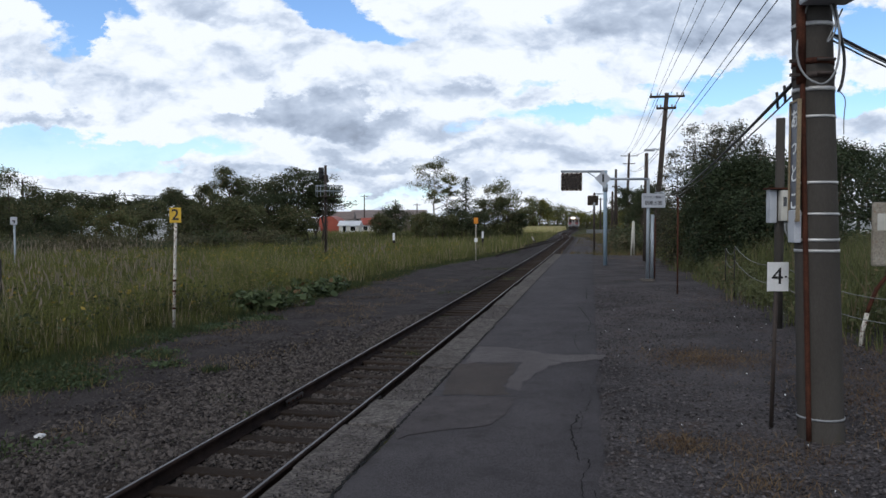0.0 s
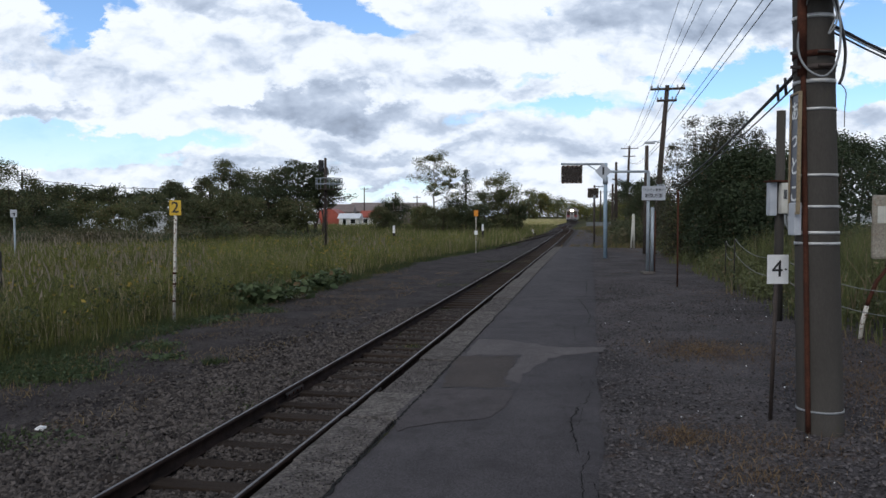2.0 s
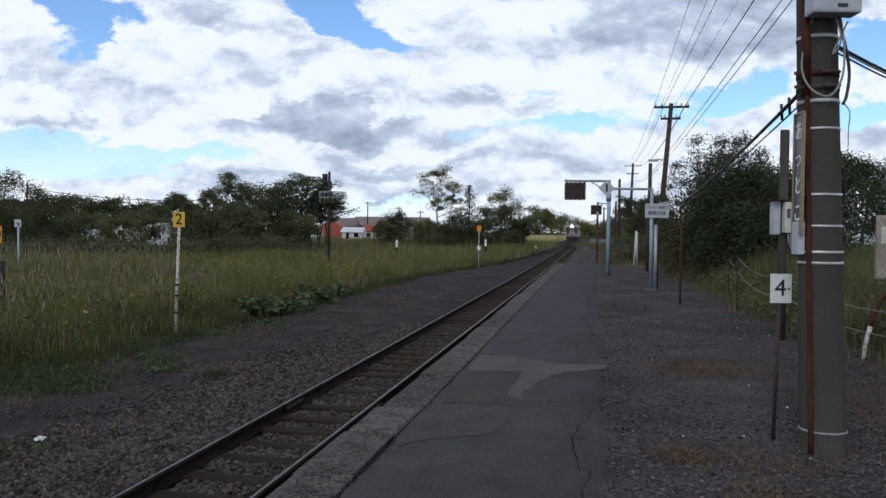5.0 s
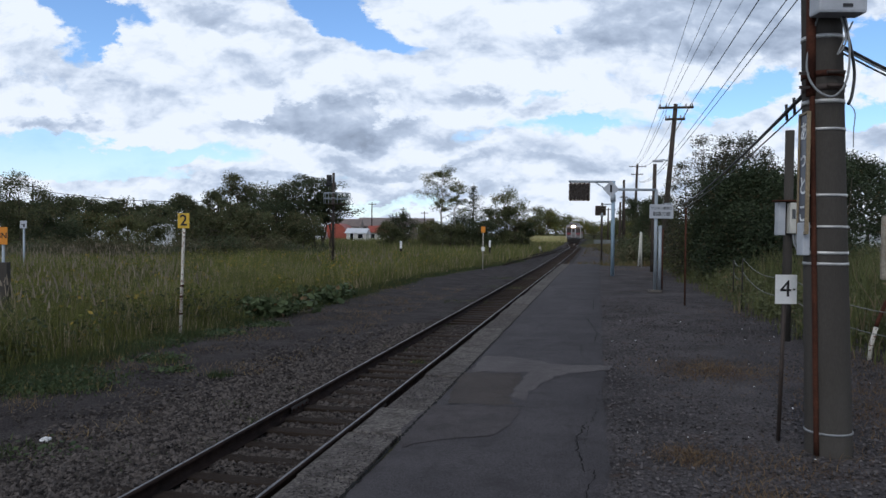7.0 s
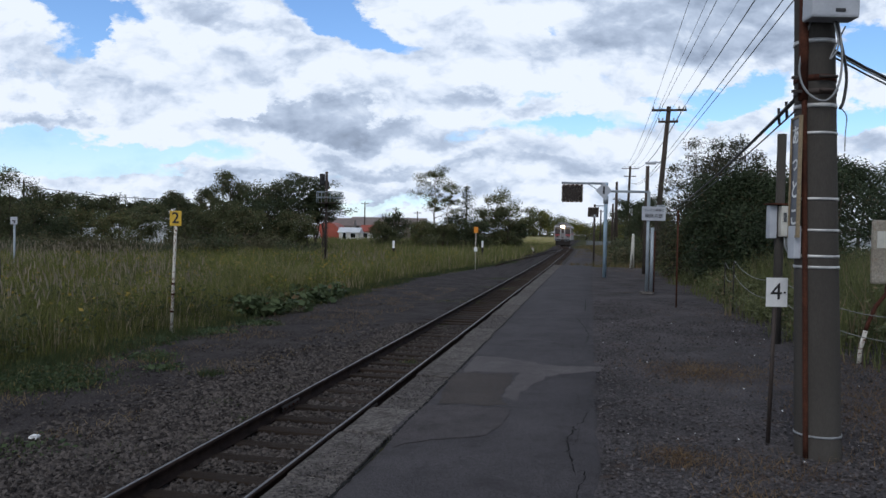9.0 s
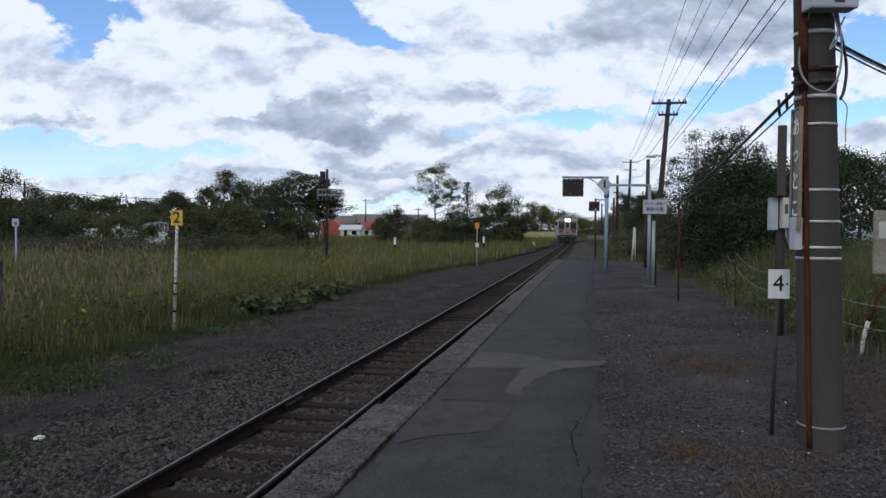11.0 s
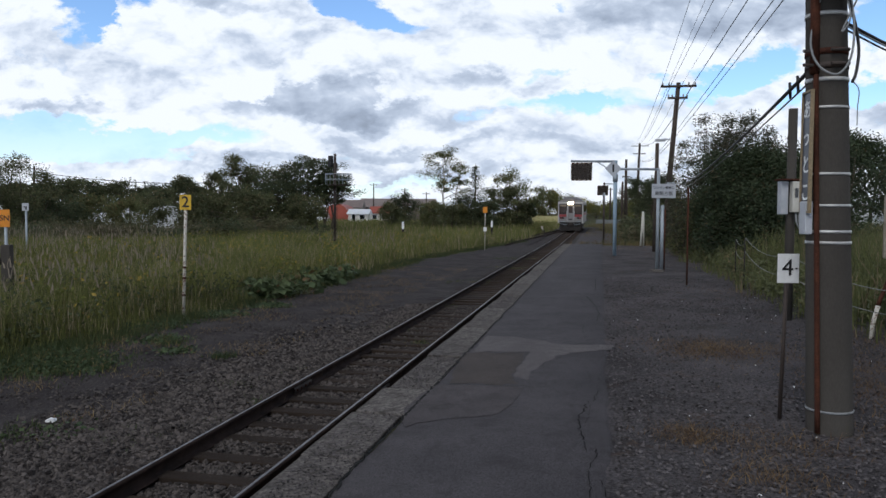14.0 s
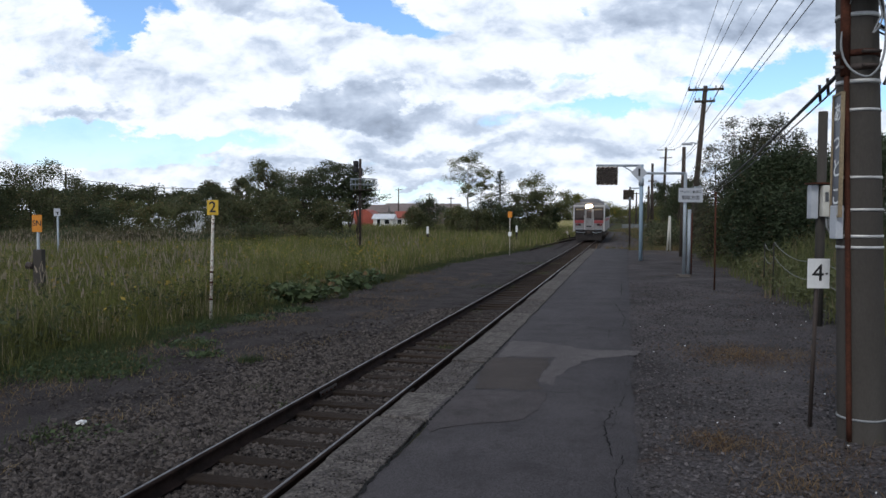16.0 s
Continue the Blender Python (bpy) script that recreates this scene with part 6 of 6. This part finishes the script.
def make_railcar():
    """Front end at y = -10.65, facing -y; z = 0 is the rail head."""
    car = thing("railcar", "single silver diesel railcar with red bands and lit headlight", "railcar")
    w, h0, h1 = CAR_W / 2, 0.95, 3.32
    out = [(-w, h0), (-w, h1), (-w * 0.96, h1 + 0.16), (-w * 0.80, h1 + 0.30), (-w * 0.45, h1 + 0.40), (0, h1 + 0.43),
           (w * 0.45, h1 + 0.40), (w * 0.80, h1 + 0.30), (w * 0.96, h1 + 0.16), (w, h1), (w, h0)]
    body = part("body", prism(B(), out, -10.55, 10.55), STAINLESS, car, "ribbed stainless body")
    y = -10.56
    # roof skin
    top = [(x * 1.004, z + 0.012) for x, z in out[2:9]]
    part("roof", prism(B(), top + [(x, z - 0.03) for x, z in top[::-1]], -10.4, 10.4), ROOF_GREY, car)
    for yy in (-9.3, -3, 3, 8):
        part("roof_unit", box(B(), (0, yy, h1 + 0.54), (1.75, 1.9, 0.36), bevel=0.13), ROOF_GREY, car, "dark rounded roof unit")
    # front face pieces
    for s in (-1, 1):
        part("corner_post", box(B(), (s * (w - 0.05), y - 0.02, 2.2), (0.12, 0.14, 2.5), bevel=0.04), BODY_WHITE, car, "off-white front corner")
        part("mask", box(B(), (s * 0.87, y - 0.015, 2.60), (0.98, 0.05, 1.16), bevel=0.04), BLACK, car, "black window surround")
        part("windscreen", box(B(), (s * 0.85, y - 0.05, 2.62), (0.84, 0.04, 0.98), bevel=0.03), CAB_GLASS, car)
        part("blind", box(B(), (s * 0.85, y - 0.074, 3.02), (0.78, 0.006, 0.14)), OCHRE, car, "tan sun blind")
        part("wiper", tube(B(), [(s * 0.82, y - 0.09, 2.15), (s * 0.6, y - 0.09, 2.6)], 0.012, 5), BLACK, car)
        part("red_band", box(B(), (s * 0.87, y - 0.02, 1.86), (0.90, 0.05, 0.28)), RED_BAND, car, "red band")
        part("lower_panel", box(B(), (s * 0.87, y - 0.012, 1.45), (0.92, 0.04, 0.46), bevel=0.015), STAINLESS, car, "dusty steel panel")
        part("tail_light_case", box(B(), (s * 0.98, y - 0.05, 1.58), (0.46, 0.08, 0.20), bevel=0.03), UNDER, car)
        part("tail_light", tube(B(), [(s * 1.08, y - 0.08, 1.58), (s * 1.08, y - 0.11, 1.58)], 0.07, 12), RED_BAND, car)
        part("step", box(B(), (s * 0.95, y - 0.10, 1.16), (0.62, 0.2, 0.05)), GALVANISED, car)
        part("jumper_box", box(B(), (s * 0.80, y - 0.10, 0.98), (0.42, 0.18, 0.28), bevel=0.03), BLACK, car)
        part("buffer_guard", tube(B(), [(s * 0.30, y - 0.22, 0.92), (s * 0.62, y - 0.26, 0.80), (s * 1.18, y - 0.22, 0.92)], 0.028, 6), GALVANISED, car)
        part("hand_bar", tube(B(), [(s * 0.44, y - 0.09, 1.4), (s * 0.44, y - 0.09, 2.4)], 0.020, 6), GALVANISED, car)
    part("brow", box(B(), (0, y - 0.01, h1 + 0.02), (2.72, 0.10, 0.16), bevel=0.04), BODY_WHITE, car, "off-white brow over the windscreens")
    door = part("gangway_door", box(B(), (0, y - 0.03, 2.05), (0.70, 0.08, 1.96), bevel=0.03), STAINLESS, car)
    part("door_window", box(B(), (0, y - 0.075, 2.56), (0.46, 0.02, 0.78), bevel=0.01), CAB_GLASS, door)
    part("number_bar", box(B(), (0, y - 0.075, 1.42), (0.46, 0.01, 0.12)), BLACK, door)
    for s in (-1, 1):
        part("door_frame", box(B(), (s * 0.385, y - 0.04, 2.08), (0.05, 0.10, 2.02)), BODY_WHITE, door)
    case = part("headlight_case", box(B(), (0, y - 0.06, h1 - 0.02), (0.74, 0.20, 0.30), bevel=0.05), STAINLESS, car)
    for s in (-1, 1):
        part("headlight", tube(B(), [(s * 0.16, y - 0.15, h1 - 0.02), (s * 0.16, y - 0.19, h1 - 0.02)], 0.15, 16), HEADLIGHT, case, "glowing warm headlight")
    part("sill", box(B(), (0, y - 0.01, 1.18), (2.78, 0.12, 0.10), bevel=0.02), STAINLESS, car)
    part("skirt", box(B(), (0, y + 0.05, 0.80), (2.5, 0.18, 0.60), bevel=0.03), UNDER, car)
    part("coupler", box(B(), (0, y - 0.30, 0.86), (0.30, 0.6, 0.30), bevel=0.04), DARK_STEEL, car)
    plough = B()
    prism(plough, [(-1.2, 0.12), (1.2, 0.12), (1.2, 0.50), (0.4, 0.58), (-0.4, 0.58), (-1.2, 0.50)], y - 0.25, y - 0.15)
    part("snow_plough", plough, UNDER, car, "sooty snow plough")
    for s in (-1, 1):
        part("air_hose", tube(B(), [(s * 0.45, y - 0.2, 0.9), (s * 0.48, y - 0.3, 0.6), (s * 0.4, y - 0.3, 0.4)], 0.03, 6), BLACK, car)
    # sides
    for s in (-1, 1):
        part("side_band", box(B(), (s * (w + 0.006), 0, 2.02), (0.02, 21.0, 0.26)), RED_BAND, car, "red band")
        for i in range(9):
            yy = -7.2 + i * 1.8
            f = part("side_window", box(B(), (s * (w + 0.01), yy, 2.72), (0.03, 1.36, 0.92), bevel=0.01), BLACK, car)
            part("pane", box(B(), (s * (w + 0.025), yy, 2.72), (0.02, 1.2, 0.78)), DARK_GLASS, f)
        for yy in (-9.3, 9.3):
            d = part("side_door", box(B(), (s * (w + 0.008), yy, 2.05), (0.03, 0.95, 2.0), bevel=0.01), STAINLESS, car)
            part("pane", box(B(), (s * (w + 0.025), yy, 2.6), (0.02, 0.55, 0.75)), DARK_GLASS, d)
        for i in range(5):
            part("rib", box(B(), (s * (w + 0.004), 0, 1.2 + i * 0.13), (0.012, 21.0, 0.02)), STAINLESS, car)
    part("underframe", box(B(), (0, 0, 0.72), (2.5, 12.0, 0.62), bevel=0.05), UNDER, car)
    axles = []
    for yy in (-7.15, 7.15):
        bogie = B()
        for s in (-1, 1):
            box(bogie, (s * 0.82, yy, 0.52), (0.12, 2.7, 0.26), bevel=0.03)
        box(bogie, (0, yy, 0.58), (1.7, 0.4, 0.24), bevel=0.03)
        part("bogie", bogie, UNDER, car)
        for dy in (-1.05, 1.05):
            bm = B()
            tube(bm, [(-0.7, 0, 0), (0.7, 0, 0)], 0.07, 10)
            for s in (-1, 1):
                tube(bm, [(s * 0.54, 0, 0), (s * 0.57, 0, 0), (s * 0.58, 0, 0), (s * 0.66, 0, 0)], [0.45, 0.45, 0.43, 0.425], 28)
                box(bm, (s * 0.67, 0, 0.2), (0.02, 0.06, 0.2))
            wheel = part("wheelset", bm, DARK_STEEL, car)
            wheel.matrix_local = pose(0, yy + dy, 0.43)
            axles.append((wheel, yy + dy))
    return car, axles


RAILCAR, AXLES = make_railcar()

# metres from the eye to the railcar's front, time by time
FRONTS = [(0.0, 219.0), (2.0, 200.0), (4.0, 181.2), (6.5, 157.6), (9.0, 134.0), (11.5, 111.4), (13.0, 98.2), (14.5, 85.2), (16.0, 72.5)]


def front_at(t):
    ts, ds = [f[0] for f in FRONTS], [f[1] for f in FRONTS]
    for i in range(len(ts) - 1):
        if t <= ts[i + 1]:
            break
    m = [(ds[min(j + 1, len(ds) - 1)] - ds[max(j - 1, 0)]) / (ts[min(j + 1, len(ts) - 1)] - ts[max(j - 1, 0)]) for j in (i, i + 1)]
    h = ts[i + 1] - ts[i]
    k = (t - ts[i]) / h
    return (2 * k ** 3 - 3 * k ** 2 + 1) * ds[i] + (k ** 3 - 2 * k ** 2 + k) * h * m[0] + (3 * k ** 2 - 2 * k ** 3) * ds[i + 1] + (k ** 3 - k ** 2) * h * m[1]


def motions():
    rows = []
    steps = [i * 0.25 for i in range(65)]
    for t in steps:
        y = front_at(t)
        c = math.cos(LEAN)
        y1, y2 = y + 3.5 * c, y + 17.8 * c
        a, b = beside(y1, 0, RAIL_Z), beside(y2, 0, RAIL_Z)
        d = b - a
        mid = (a + b) / 2
        rows.append((t, pose(*mid, math.degrees(math.atan2(d.z, d.y)), 0, math.degrees(math.atan2(-d.x, d.y)))))
    walk(RAILCAR, rows)
    y0 = front_at(0)
    for wheel, yy in AXLES:
        turns = []
        for i in range(241):
            t = i / 15
            run = (y0 - front_at(t)) / math.cos(LEAN)
            turns.append((t, pose(0, yy, 0.43, math.degrees(run / 0.43), 0, 0)))
        walk(wheel, turns)


motions()
